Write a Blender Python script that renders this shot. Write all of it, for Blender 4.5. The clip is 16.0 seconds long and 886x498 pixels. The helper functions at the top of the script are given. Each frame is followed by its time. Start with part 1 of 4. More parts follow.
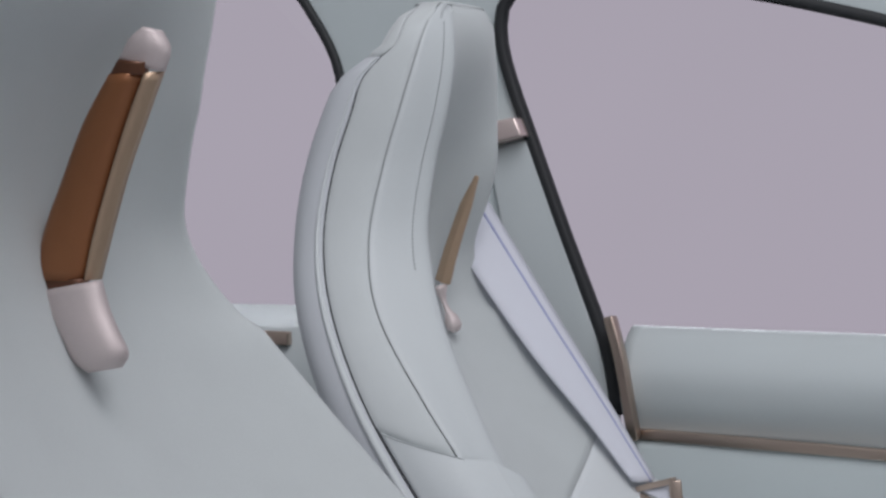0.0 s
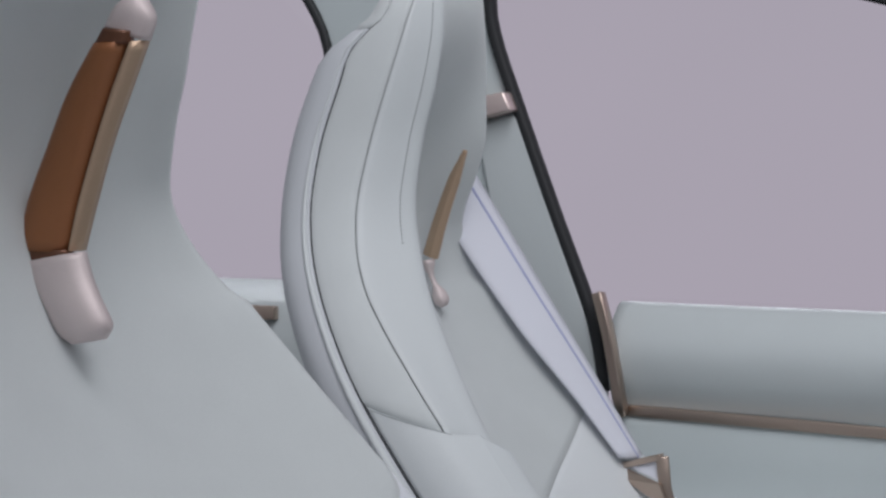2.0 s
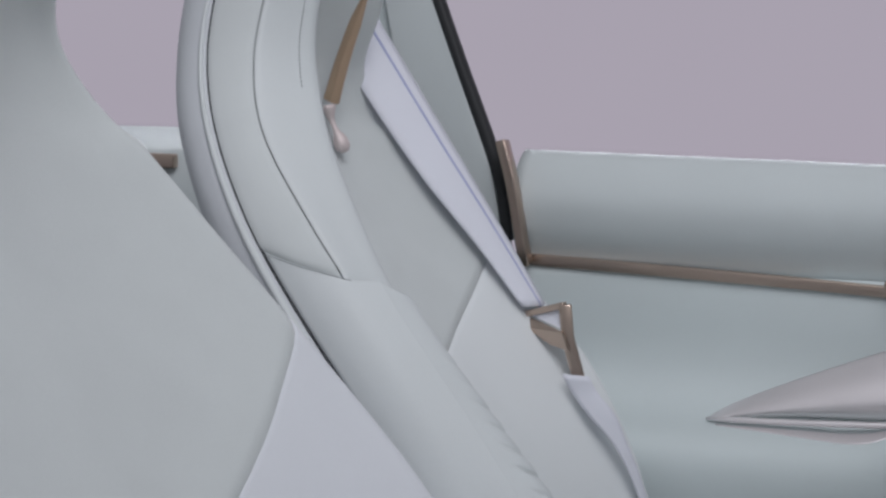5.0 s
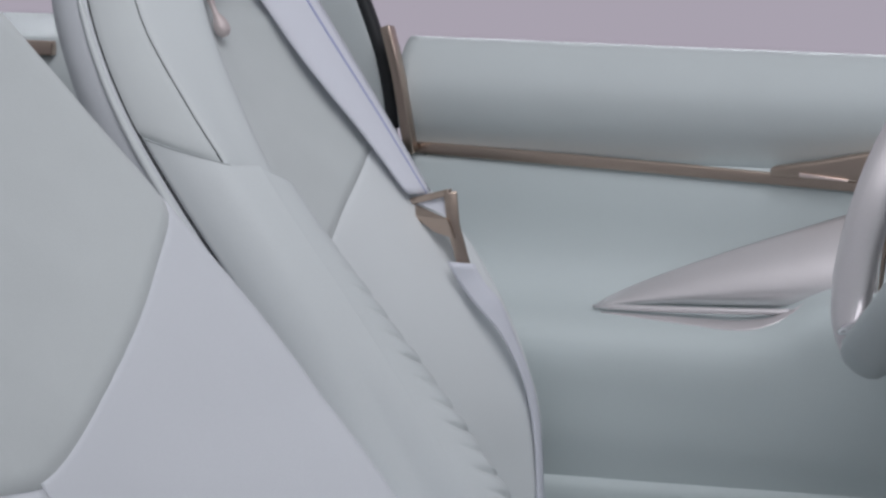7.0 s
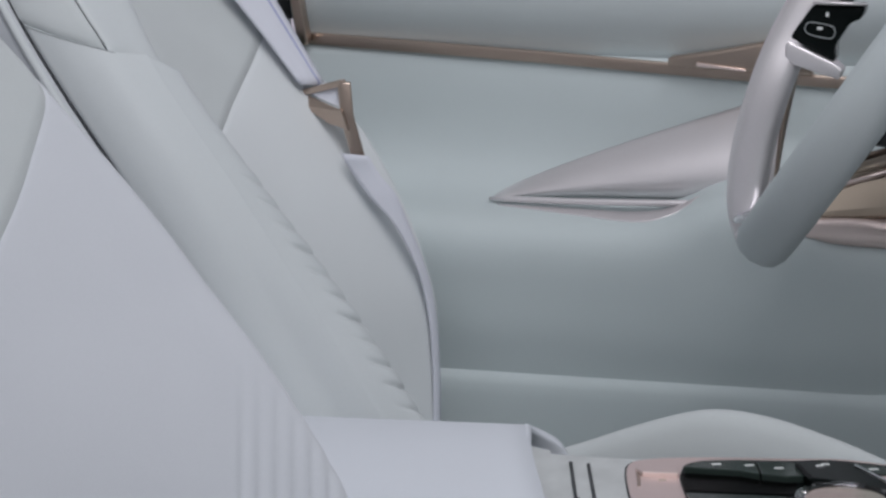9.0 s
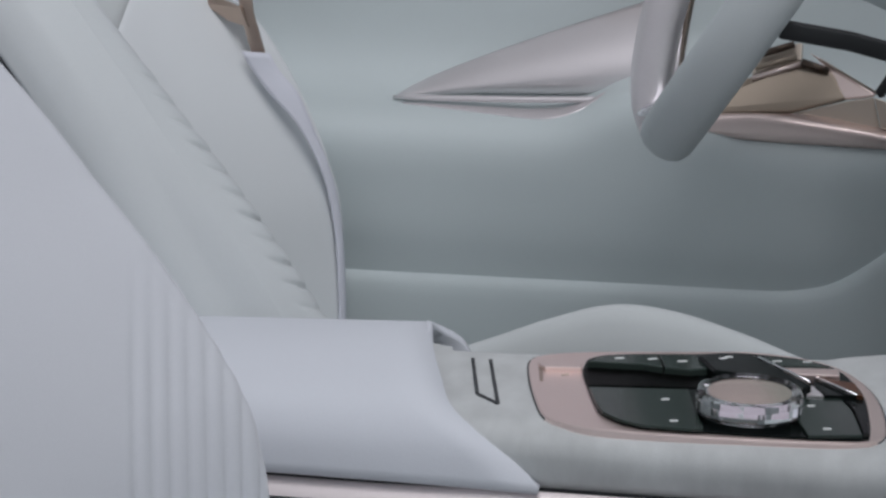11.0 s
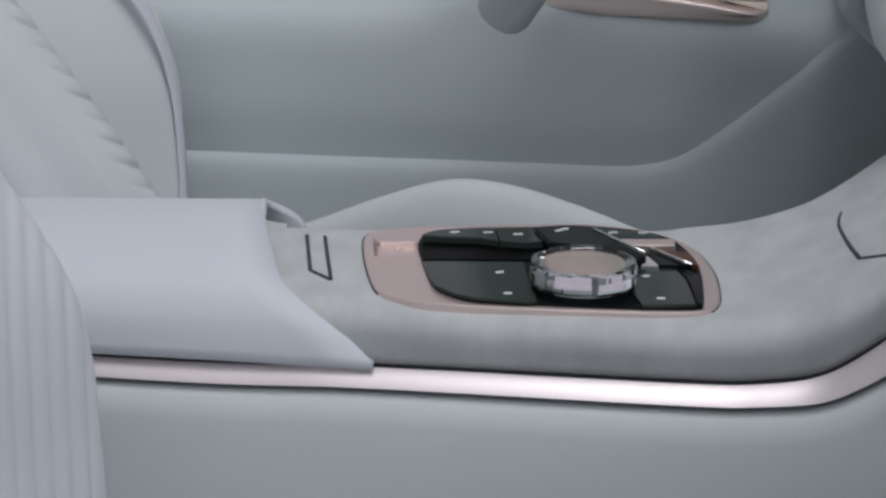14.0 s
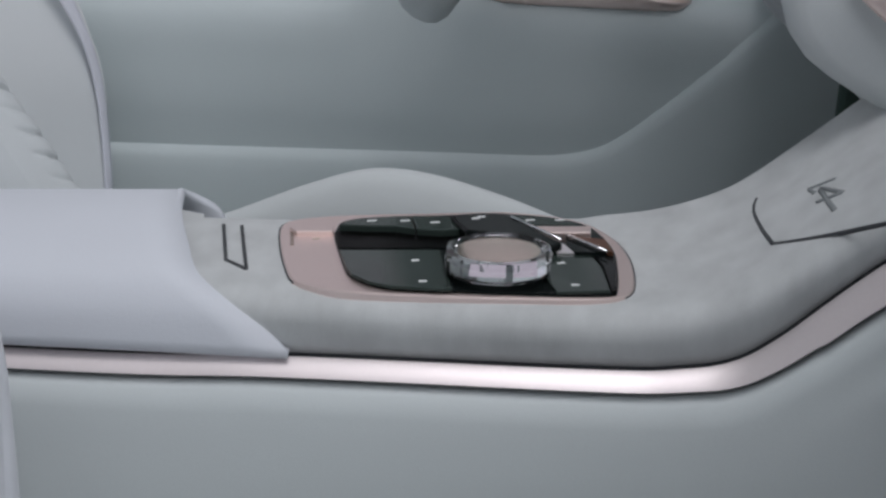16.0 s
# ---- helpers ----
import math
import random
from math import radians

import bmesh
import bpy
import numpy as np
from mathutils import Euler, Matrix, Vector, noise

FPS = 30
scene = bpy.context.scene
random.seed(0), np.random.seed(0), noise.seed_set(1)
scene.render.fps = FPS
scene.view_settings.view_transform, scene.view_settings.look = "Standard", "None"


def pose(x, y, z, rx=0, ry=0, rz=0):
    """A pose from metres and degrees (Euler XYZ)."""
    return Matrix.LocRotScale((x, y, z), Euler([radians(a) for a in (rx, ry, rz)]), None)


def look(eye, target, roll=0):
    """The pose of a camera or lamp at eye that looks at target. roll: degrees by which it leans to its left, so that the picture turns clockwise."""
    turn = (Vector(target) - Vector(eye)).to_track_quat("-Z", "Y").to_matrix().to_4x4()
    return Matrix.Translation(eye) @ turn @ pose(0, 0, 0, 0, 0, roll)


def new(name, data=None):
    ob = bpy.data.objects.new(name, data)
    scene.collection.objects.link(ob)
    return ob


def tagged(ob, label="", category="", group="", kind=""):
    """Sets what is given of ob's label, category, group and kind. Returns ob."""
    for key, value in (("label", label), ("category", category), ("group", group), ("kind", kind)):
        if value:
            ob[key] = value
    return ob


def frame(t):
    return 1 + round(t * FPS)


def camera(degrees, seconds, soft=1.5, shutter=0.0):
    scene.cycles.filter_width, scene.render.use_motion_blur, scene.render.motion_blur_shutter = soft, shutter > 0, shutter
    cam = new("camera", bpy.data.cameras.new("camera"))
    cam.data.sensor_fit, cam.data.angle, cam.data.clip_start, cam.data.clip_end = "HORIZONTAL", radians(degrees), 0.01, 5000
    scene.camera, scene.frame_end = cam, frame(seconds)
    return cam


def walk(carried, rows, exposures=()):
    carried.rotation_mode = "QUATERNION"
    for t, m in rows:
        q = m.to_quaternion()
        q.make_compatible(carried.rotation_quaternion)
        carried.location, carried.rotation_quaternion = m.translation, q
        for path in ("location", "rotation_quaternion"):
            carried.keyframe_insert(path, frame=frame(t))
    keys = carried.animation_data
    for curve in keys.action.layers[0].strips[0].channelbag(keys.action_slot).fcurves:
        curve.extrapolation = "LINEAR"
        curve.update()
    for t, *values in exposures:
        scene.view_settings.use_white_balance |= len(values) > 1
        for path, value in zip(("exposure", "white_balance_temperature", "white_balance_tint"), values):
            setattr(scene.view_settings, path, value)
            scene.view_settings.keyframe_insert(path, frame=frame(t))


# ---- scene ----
cam = camera(24.0, 16.0, soft=2.7)
PATH = [
    (0, (0.168, -1.396, 1.029), (-0.673, 0.417, 0.943), -0.8),
    (0.5, (0.167, -1.394, 1.029), (-0.672, 0.419, 0.94), -0.7),
    (1, (0.166, -1.393, 1.029), (-0.67, 0.422, 0.935), -0.7),
    (1.5, (0.165, -1.39, 1.028), (-0.668, 0.425, 0.928), -0.6),
    (2, (0.164, -1.387, 1.026), (-0.666, 0.429, 0.918), -0.5),
    (2.5, (0.163, -1.383, 1.024), (-0.66, 0.435, 0.901), -0.4),
    (3, (0.162, -1.379, 1.022), (-0.65, 0.443, 0.878), -0.4),
    (3.5, (0.161, -1.374, 1.02), (-0.637, 0.451, 0.851), -0.3),
    (6, (0.158, -1.346, 1.004), (-0.539, 0.506, 0.713), 0.0),
    (6.5, (0.158, -1.34, 1.0), (-0.511, 0.519, 0.685), 0.1),
    (7, (0.158, -1.333, 0.997), (-0.487, 0.529, 0.658), 0.1),
    (7.5, (0.158, -1.327, 0.993), (-0.463, 0.54, 0.63), 0.2),
    (8, (0.158, -1.32, 0.989), (-0.436, 0.55, 0.602), 0.2),
    (8.5, (0.159, -1.314, 0.985), (-0.413, 0.559, 0.576), 0.3),
    (9, (0.16, -1.307, 0.982), (-0.393, 0.566, 0.552), 0.3),
    (11.5, (0.167, -1.279, 0.964), (-0.281, 0.595, 0.431), 0.4),
    (12, (0.169, -1.275, 0.962), (-0.256, 0.6, 0.41), 0.5),
    (12.5, (0.172, -1.271, 0.959), (-0.227, 0.604, 0.388), 0.5),
    (13, (0.175, -1.267, 0.957), (-0.203, 0.606, 0.367), 0.5),
    (13.5, (0.178, -1.264, 0.955), (-0.18, 0.607, 0.348), 0.5),
    (14, (0.182, -1.262, 0.953), (-0.156, 0.611, 0.337), 0.5),
    (14.5, (0.186, -1.26, 0.952), (-0.132, 0.614, 0.33), 0.6),
    (15, (0.19, -1.26, 0.951), (-0.11, 0.617, 0.328), 0.6),
    (15.5, (0.195, -1.259, 0.95), (-0.093, 0.619, 0.328), 0.6),
    (16, (0.2, -1.26, 0.95), (-0.086, 0.619, 0.329), 0.6),
]
walk(cam, [(t, look(eye, target, roll)) for t, eye, target, roll in PATH])

# ---- light ----
world = bpy.data.worlds.new("studio")
scene.world = world
world.use_nodes = True
wbg = world.node_tree.nodes["Background"]
wbg.inputs[0].default_value = (0.885, 0.915, 1.0, 1)
wbg.inputs[1].default_value = 0.30
scene.view_settings.exposure = 0.0


def softbox(name, size_x, size_y, power, m, colour):
    la = bpy.data.lights.new(name, "AREA")
    la.shape, la.size, la.size_y, la.energy, la.color = "RECTANGLE", size_x, size_y, power, colour
    ob = new(name, la)
    ob.matrix_world = m
    return ob


softbox("studio_softbox", 1.5, 2.4, 48.0, look((0.60, -1.15, 2.9), (-0.2, 0.2, 0.6)), (0.97, 0.96, 1.015))


# ---- materials ----
def material(name, base, rough=0.6, metal=0.0, vary=0.06, scale=6.0, grain=900.0, bump=0.05, sheen=0.0, coat=0.0, fine=0.03, stretch=(1, 1, 1)):
    """A surface with slow stains, fine grain and a fine relief."""
    m = bpy.data.materials.new(name)
    m.use_nodes = True
    nt = m.node_tree
    b = nt.nodes["Principled BSDF"]
    co = nt.nodes.new("ShaderNodeTexCoord")
    big = nt.nodes.new("ShaderNodeTexNoise")
    big.inputs["Scale"].default_value, big.inputs["Detail"].default_value = scale, 3
    small = nt.nodes.new("ShaderNodeTexNoise")
    small.inputs["Scale"].default_value, small.inputs["Detail"].default_value = grain, 2
    mp = nt.nodes.new("ShaderNodeMapping")
    mp.inputs["Scale"].default_value = stretch
    nt.links.new(co.outputs["Object"], mp.inputs["Vector"])
    nt.links.new(mp.outputs[0], big.inputs["Vector"])
    nt.links.new(co.outputs["Object"], small.inputs["Vector"])
    amount = nt.nodes.new("ShaderNodeMath")
    amount.operation = "MULTIPLY_ADD"
    amount.inputs[1].default_value = vary * 2
    amount.inputs[2].default_value = 1 - vary
    nt.links.new(big.outputs["Fac"], amount.inputs[0])
    am2 = nt.nodes.new("ShaderNodeMath")
    am2.operation = "MULTIPLY_ADD"
    am2.inputs[1].default_value = fine * 2
    nt.links.new(small.outputs["Fac"], am2.inputs[0])
    nt.links.new(amount.outputs[0], am2.inputs[2])
    mul = nt.nodes.new("ShaderNodeVectorMath")
    mul.operation = "SCALE"
    mul.inputs[0].default_value = base
    nt.links.new(am2.outputs[0], mul.inputs["Scale"])
    nt.links.new(mul.outputs[0], b.inputs["Base Color"])
    rr = nt.nodes.new("ShaderNodeMath")
    rr.operation = "MULTIPLY_ADD"
    rr.inputs[1].default_value, rr.inputs[2].default_value = 0.12, rough - 0.06
    nt.links.new(big.outputs["Fac"], rr.inputs[0])
    nt.links.new(rr.outputs[0], b.inputs["Roughness"])
    b.inputs["Metallic"].default_value = metal
    b.inputs["Sheen Weight"].default_value = sheen
    b.inputs["Coat Weight"].default_value = coat
    if bump:
        bp = nt.nodes.new("ShaderNodeBump")
        bp.inputs["Strength"].default_value, bp.inputs["Distance"].default_value = bump, 0.001
        nt.links.new(small.outputs["Fac"], bp.inputs["Height"])
        nt.links.new(bp.outputs[0], b.inputs["Normal"])
    return m


LEATHER = material("pale_leather", (0.562, 0.597, 0.603), 0.55, vary=0.05, grain=700, bump=0.12)
SUEDE = material("pale_suede", (0.530, 0.563, 0.563), 0.95, vary=0.07, scale=14, grain=1200, bump=0.2, sheen=0.3, fine=0.05)
FABRIC = material("white_wool_fabric", (0.61, 0.632, 0.667), 0.9, vary=0.04, grain=1500, bump=0.25, sheen=0.25, fine=0.05)
SHELL = material("shell_leather", (0.55, 0.575, 0.60), 0.5, vary=0.05, grain=700, bump=0.1)
DOORSKIN = material("door_leather", (0.545, 0.605, 0.61), 0.6, vary=0.05, grain=800, bump=0.1)
DOORSOFT = material("door_upper_leather", (0.545, 0.59, 0.595), 0.75, vary=0.05, grain=800, bump=0.1)
BRONZE = material("satin_bronze", (0.50, 0.40, 0.335), 0.32, 1.0, vary=0.05, grain=400, bump=0.02)
ROSE = material("satin_rose_metal", (0.84, 0.70, 0.66), 0.40, 0.85, vary=0.05, grain=500, bump=0.03)
STRIP = material("satin_strip_metal", (0.84, 0.77, 0.765), 0.44, 0.9, vary=0.04, grain=500, bump=0.03)
SILVER = material("satin_silver_metal", (0.80, 0.765, 0.775), 0.40, 0.75, vary=0.05, grain=500, bump=0.02)
CHROME = material("bright_chrome", (0.85, 0.85, 0.87), 0.08, 1.0, vary=0.02, bump=0)
LAVENDER = material("lavender_white_leather", (0.64, 0.67, 0.715), 0.7, vary=0.04, grain=800, bump=0.12)
FLANK = material("console_flank_leather", (0.62, 0.668, 0.668), 0.6, vary=0.05, grain=800, bump=0.1)
CAPMETAL = material("pale_rose_cap_metal", (0.66, 0.58, 0.57), 0.6, 0.45, vary=0.06, grain=500, bump=0.02)
LUMBAR = material("pale_woven_lumbar_fabric", (0.66, 0.69, 0.70), 0.9, vary=0.04, grain=1500, bump=0.25, sheen=0.25, fine=0.05)
THREAD = material("grey_seam_thread", (0.36, 0.385, 0.39), 0.85, vary=0.08, bump=0.05)
DARKAMBER = material("dark_amber_lacquer", (0.13, 0.055, 0.03), 0.4, 0.4, vary=0.1, bump=0.02)
AMBER = material("amber_lacquered_metal", (0.31, 0.125, 0.052), 0.42, 0.35, vary=0.12, scale=25, grain=600, bump=0.03)
TAN = material("tan_lacquered_metal", (0.50, 0.36, 0.25), 0.4, 0.5, vary=0.08, bump=0.02)
# Brown tint and its variation stand for a reflection on the knob's disc.
MIRROR = material("brown_reflection_mirror", (0.62, 0.54, 0.44), 0.12, 1.0, vary=0.2, scale=30, bump=0)
BROWN = material("brown_metal", (0.36, 0.30, 0.24), 0.4, 0.6, vary=0.06, bump=0.02)
BEIGE = material("beige_metal", (0.60, 0.52, 0.44), 0.42, 0.5, vary=0.05, bump=0.02)
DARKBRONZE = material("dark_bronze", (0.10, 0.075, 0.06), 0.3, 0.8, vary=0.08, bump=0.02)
# Carpet darkened so that the footwell's shade sits in the colour.
SHADECARPET = material("dark_green_shade_carpet", (0.042, 0.068, 0.058), 0.95, vary=0.15, grain=500, bump=0.5, fine=0.1)
WORN = material("brushed_console_suede", (0.485, 0.505, 0.503), 0.95, vary=0.27, scale=34, grain=1200, bump=0.25, sheen=0.3, fine=0.08, stretch=(1.5, 0.9, 0.6))
RUBBER = material("black_rubber", (0.018, 0.02, 0.022), 0.6, vary=0.1, bump=0.05)
GAP = material("dark_seam", (0.05, 0.055, 0.06), 0.8, vary=0.1, bump=0)
INK = material("deep_black_gloss", (0.002, 0.002, 0.002), 0.25, 0, vary=0.1, bump=0)
PIANO = material("black_gloss_glass", (0.006, 0.008, 0.008), 0.12, 0, vary=0.1, bump=0)
KEYGLASS = material("dark_green_gloss_key", (0.03, 0.042, 0.037), 0.14, 0, vary=0.1, bump=0)
PRINT = material("white_print", (0.75, 0.77, 0.76), 0.6, vary=0.02, bump=0)
WEB = material("seat_belt_webbing", (0.68, 0.695, 0.76), 0.75, vary=0.03, grain=1500, bump=0.25)
WEBLINE = material("belt_edge_line", (0.36, 0.39, 0.58), 0.8, vary=0.05, bump=0.1)
CARPET = material("pale_carpet", (0.40, 0.44, 0.43), 0.95, vary=0.1, grain=500, bump=0.6, fine=0.12)
STUDIO = material("studio_floor_paint", (0.55, 0.53, 0.56), 0.7, vary=0.05, scale=0.8, bump=0.02)
EMBOSS = material("embossed_grey", (0.24, 0.26, 0.265), 0.8, vary=0.05, bump=0.05)


for m, level in ((INK, 0.03), (PIANO, 0.05), (KEYGLASS, 0.25), (DOORSKIN, 0.3), (DOORSOFT, 0.12)):
    m.node_tree.nodes["Principled BSDF"].inputs["Specular IOR Level"].default_value = level


def glass_material(name, colour, rough, ior):
    m = bpy.data.materials.new(name)
    m.use_nodes = True
    b = m.node_tree.nodes["Principled BSDF"]
    b.inputs["Base Color"].default_value = colour
    b.inputs["Roughness"].default_value, b.inputs["IOR"].default_value = rough, ior
    b.inputs["Transmission Weight"].default_value = 1.0
    return m


CRYSTAL = glass_material("cut_crystal", (0.97, 0.97, 0.98, 1), 0.02, 1.5)
PANE = glass_material("window_glass", (0.99, 0.985, 0.99, 1), 0.0, 1.02)


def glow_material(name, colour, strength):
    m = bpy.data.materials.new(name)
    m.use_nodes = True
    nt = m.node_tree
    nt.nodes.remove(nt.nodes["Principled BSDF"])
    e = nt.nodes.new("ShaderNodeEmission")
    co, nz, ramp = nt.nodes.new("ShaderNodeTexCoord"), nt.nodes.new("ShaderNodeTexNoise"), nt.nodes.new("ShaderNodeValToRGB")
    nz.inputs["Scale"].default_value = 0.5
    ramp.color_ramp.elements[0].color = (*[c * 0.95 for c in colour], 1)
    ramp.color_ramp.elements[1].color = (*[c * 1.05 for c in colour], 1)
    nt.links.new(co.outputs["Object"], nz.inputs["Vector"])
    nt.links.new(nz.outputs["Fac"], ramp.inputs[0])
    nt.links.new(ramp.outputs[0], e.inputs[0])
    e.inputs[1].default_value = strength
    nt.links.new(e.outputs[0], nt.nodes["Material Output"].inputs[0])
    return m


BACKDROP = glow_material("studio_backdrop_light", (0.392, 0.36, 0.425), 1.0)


# ---- mesh tools ----
def part(name, bm, mat, parent=None, label="", smooth=True):
    me = bpy.data.meshes.new(name)
    bmesh.ops.recalc_face_normals(bm, faces=bm.faces)
    for f in bm.faces:
        f.smooth = smooth
    bm.to_mesh(me)
    bm.free()
    me.materials.append(mat)
    ob = new(name, me)
    if parent:
        ob.parent = parent
    if label:
        ob["label"] = label
    return ob


def thing(name, label, category, group="", kind=""):
    return tagged(new(name), label, category, group, kind)


def shell_of(ob, thick, offset=-1):
    mod = ob.modifiers.new("thickness", "SOLIDIFY")
    mod.thickness, mod.offset = thick, offset
    return ob


def bevelled(ob, width, segments=2):
    mod = ob.modifiers.new("soft_edge", "BEVEL")
    mod.width, mod.segments, mod.limit_method, mod.angle_limit = width, segments, "ANGLE", radians(35)
    return ob


def crisp(ob):
    """Keep the edges of a smooth sheet sharp."""
    mod = ob.modifiers.new("crisp", "WEIGHTED_NORMAL")
    mod.mode, mod.weight = "FACE_AREA_WITH_ANGLE", 90
    return ob


def spline(pts, n):
    """n points on a smooth curve through pts, at even steps of its length."""
    p = np.array(pts, float)
    q = np.vstack([2 * p[0] - p[1], p, 2 * p[-1] - p[-2]])
    out = []
    for i in range(1, len(q) - 2):
        t = np.linspace(0, 1, 24, endpoint=False)[:, None]
        a, b, c, d = q[i - 1], q[i], q[i + 1], q[i + 2]
        out.append(0.5 * (2 * b + (c - a) * t + (2 * a - 5 * b + 4 * c - d) * t**2 + (3 * b - a - 3 * c + d) * t**3))
    f = np.vstack(out + [p[-1:]])
    s = np.r_[0, np.cumsum(np.linalg.norm(np.diff(f, axis=0), axis=1))]
    return np.stack([np.interp(np.linspace(0, s[-1], n), s, f[:, k]) for k in range(f.shape[1])], 1)


def smooth_keys(xs, ys):
    """A function that runs smoothly through keys."""
    f = spline(np.stack([xs, ys], 1), 240)
    return lambda x: np.interp(x, f[:, 0], f[:, 1])


def sheet(rows, closed=False):
    """A quad mesh from rows of points; closed joins the ends of each row."""
    bm = bmesh.new()
    vs = [[bm.verts.new(p) for p in row] for row in rows]
    n = len(vs[0])
    for a, b in zip(vs, vs[1:]):
        for j in range(n if closed else n - 1):
            bm.faces.new((a[j], a[(j + 1) % n], b[(j + 1) % n], b[j]))
    return bm


def capped(rows):
    bm = sheet(rows, True)
    bm.verts.ensure_lookup_table()
    n = len(rows[0])
    bm.faces.new(bm.verts[:n])
    bm.faces.new(bm.verts[-n:])
    return bm


def sweep(path, section, up=(0, 0, 1), scales=None):
    """A closed section (list of side, up offsets) carried along a path."""
    p = np.array(path, float)
    tan = np.gradient(p, axis=0)
    rows = []
    for i, (c, t) in enumerate(zip(p, tan)):
        t = t / np.linalg.norm(t)
        side = np.cross(t, np.array(up, float))
        side /= np.linalg.norm(side)
        top = np.cross(side, t)
        k = 1.0 if scales is None else scales[i]
        rows.append([c + k * (a * side + b * top) for a, b in section])
    return capped(rows)


def ring(rx, ry, n=12, power=2.0):
    out = []
    for i in range(n):
        a = 2 * math.pi * i / n
        c, s = math.cos(a), math.sin(a)
        out.append((rx * math.copysign(abs(c) ** (2 / power), c), ry * math.copysign(abs(s) ** (2 / power), s)))
    return out


def slab(outline, z0, z1):
    """A flat plate from an outline of x, y."""
    bm = bmesh.new()
    lo = [bm.verts.new((x, y, z0)) for x, y in outline]
    hi = [bm.verts.new((x, y, z1)) for x, y in outline]
    bm.faces.new(lo)
    bm.faces.new(hi)
    n = len(lo)
    for i in range(n):
        bm.faces.new((lo[i], lo[(i + 1) % n], hi[(i + 1) % n], hi[i]))
    return bm


def upright(outline, y0, y1):
    """A plate that stands along the car, from an outline of x, z."""
    bm = slab([(x, z) for x, z in outline], y0, y1)
    for v in bm.verts:
        v.co = (v.co.x, v.co.z, v.co.y)
    return bm


def box(x0, x1, y0, y1, z0, z1):
    return slab([(x0, y0), (x1, y0), (x1, y1), (x0, y1)], z0, z1)


def round_outline(pts, n=64):
    p = np.array(list(pts) + [pts[0], pts[1]], float)
    f = spline(p, 400)
    a = np.argmin(np.linalg.norm(f[:200] - p[1], axis=1))
    f = f[a:]
    e = len(f) - 1
    return [tuple(v) for v in f[np.linspace(0, e, n, endpoint=False).astype(int)]]


# ---- the seats ----
ZK = (0.28, 0.36, 0.44, 0.52, 0.60, 0.68, 0.76, 0.83, 0.90, 0.96, 1.02, 1.07, 1.11, 1.14, 1.155, 1.163)
W_ = smooth_keys(ZK, (0.24, 0.25, 0.25, 0.25, 0.25, 0.246, 0.236, 0.216, 0.182, 0.150, 0.130, 0.120, 0.111, 0.098, 0.080, 0.052))
X1_ = smooth_keys(ZK, (-0.22, -0.275, -0.325, -0.375, -0.43, -0.487, -0.551, -0.606, -0.652, -0.676, -0.676, -0.663, -0.653, -0.637, -0.627, -0.620))
X2_ = smooth_keys(ZK, (-0.20, -0.24, -0.285, -0.335, -0.385, -0.435, -0.495, -0.555, -0.613, -0.636, -0.632, -0.620, -0.610, -0.605, -0.606, -0.608))
XN_ = smooth_keys(ZK, (-0.16, -0.203, -0.250, -0.297, -0.353, -0.419, -0.487, -0.535, -0.580, -0.603, -0.602, -0.592, -0.588, -0.592, -0.600, -0.606))
XF_ = smooth_keys(ZK, (-0.37, -0.378, -0.380, -0.388, -0.425, -0.480, -0.547, -0.603, -0.645, -0.650, -0.628, -0.622, -0.618, -0.615, -0.610, -0.608))
XC_ = smooth_keys(ZK, (-0.43, -0.44, -0.445, -0.455, -0.485, -0.532, -0.588, -0.636, -0.674, -0.686, -0.668, -0.632, -0.608, -0.600, -0.602, -0.607))
XR_ = smooth_keys(ZK, (-0.45, -0.46, -0.48, -0.51, -0.54, -0.575, -0.618, -0.662, -0.700, -0.716, -0.714, -0.700, -0.683, -0.660, -0.645, -0.632))


PUSH = [0.0, 0]
# hollow of the far wing beside the headrest, on each seat
SCOOP = (
    smooth_keys((0.2, 0.84, 0.88, 0.91, 0.94, 0.97, 1.0, 1.2), (0.0, 0.0, -0.009, -0.014, -0.012, -0.003, 0.0, 0.0)),
    smooth_keys((0.2, 0.85, 0.88, 0.91, 0.94, 0.97, 1.0, 1.03, 1.06, 1.09, 1.2), (0.0, 0.0, -0.006, -0.014, -0.017, -0.012, -0.0125, -0.011, -0.004, 0.0, 0.0)),
)


def back_ring(z, side):
    w, x1, x2, xc, xr = (float(f(z)) for f in (W_, X1_, X2_, XC_, XR_))
    xt = float(XN_(z) - 0.075 * PUSH[1] if side < 0 else XF_(z) + PUSH[0] * min(1.0, max(0.0, (0.66 - z) / 0.12)) + SCOOP[PUSH[1]](z))
    wt = max(w - 0.062, w * 0.62) if side < 0 else max(w - 0.060, w * 0.86)
    if side > 0:
        x2 = min(x2, xt - 0.018)
        x1 = min(x1, x2 - 0.03)
    tuck = max(0.0, (z - 1.095) / 0.07) ** 1.3
    x1 = min(x1 + 0.045 * tuck, x2 - 0.02)
    xr = min(xr + 0.06 * tuck, x1 - 0.03 + 0.022 * min(1.0, tuck))
    flat = max(0.0, 1.0 - tuck)
    return np.array([(0, xr - 0.012 * flat), (0.55 * w, xr - 0.008 * flat), (0.88 * w, xr), (0.985 * w, 0.5 * (xr + x1)), (w, x1), (w * 0.997, 0.5 * (x1 + x2)), (w - 0.012 * w / 0.24, x2), (wt + 0.45 * (w - wt), 0.4 * x2 + 0.6 * xt), (wt, xt), (wt * 0.80, xt + 0.40 * (xc - xt)), (0.42 * wt, 0.1 * xt + 0.9 * xc), (0, xc)])


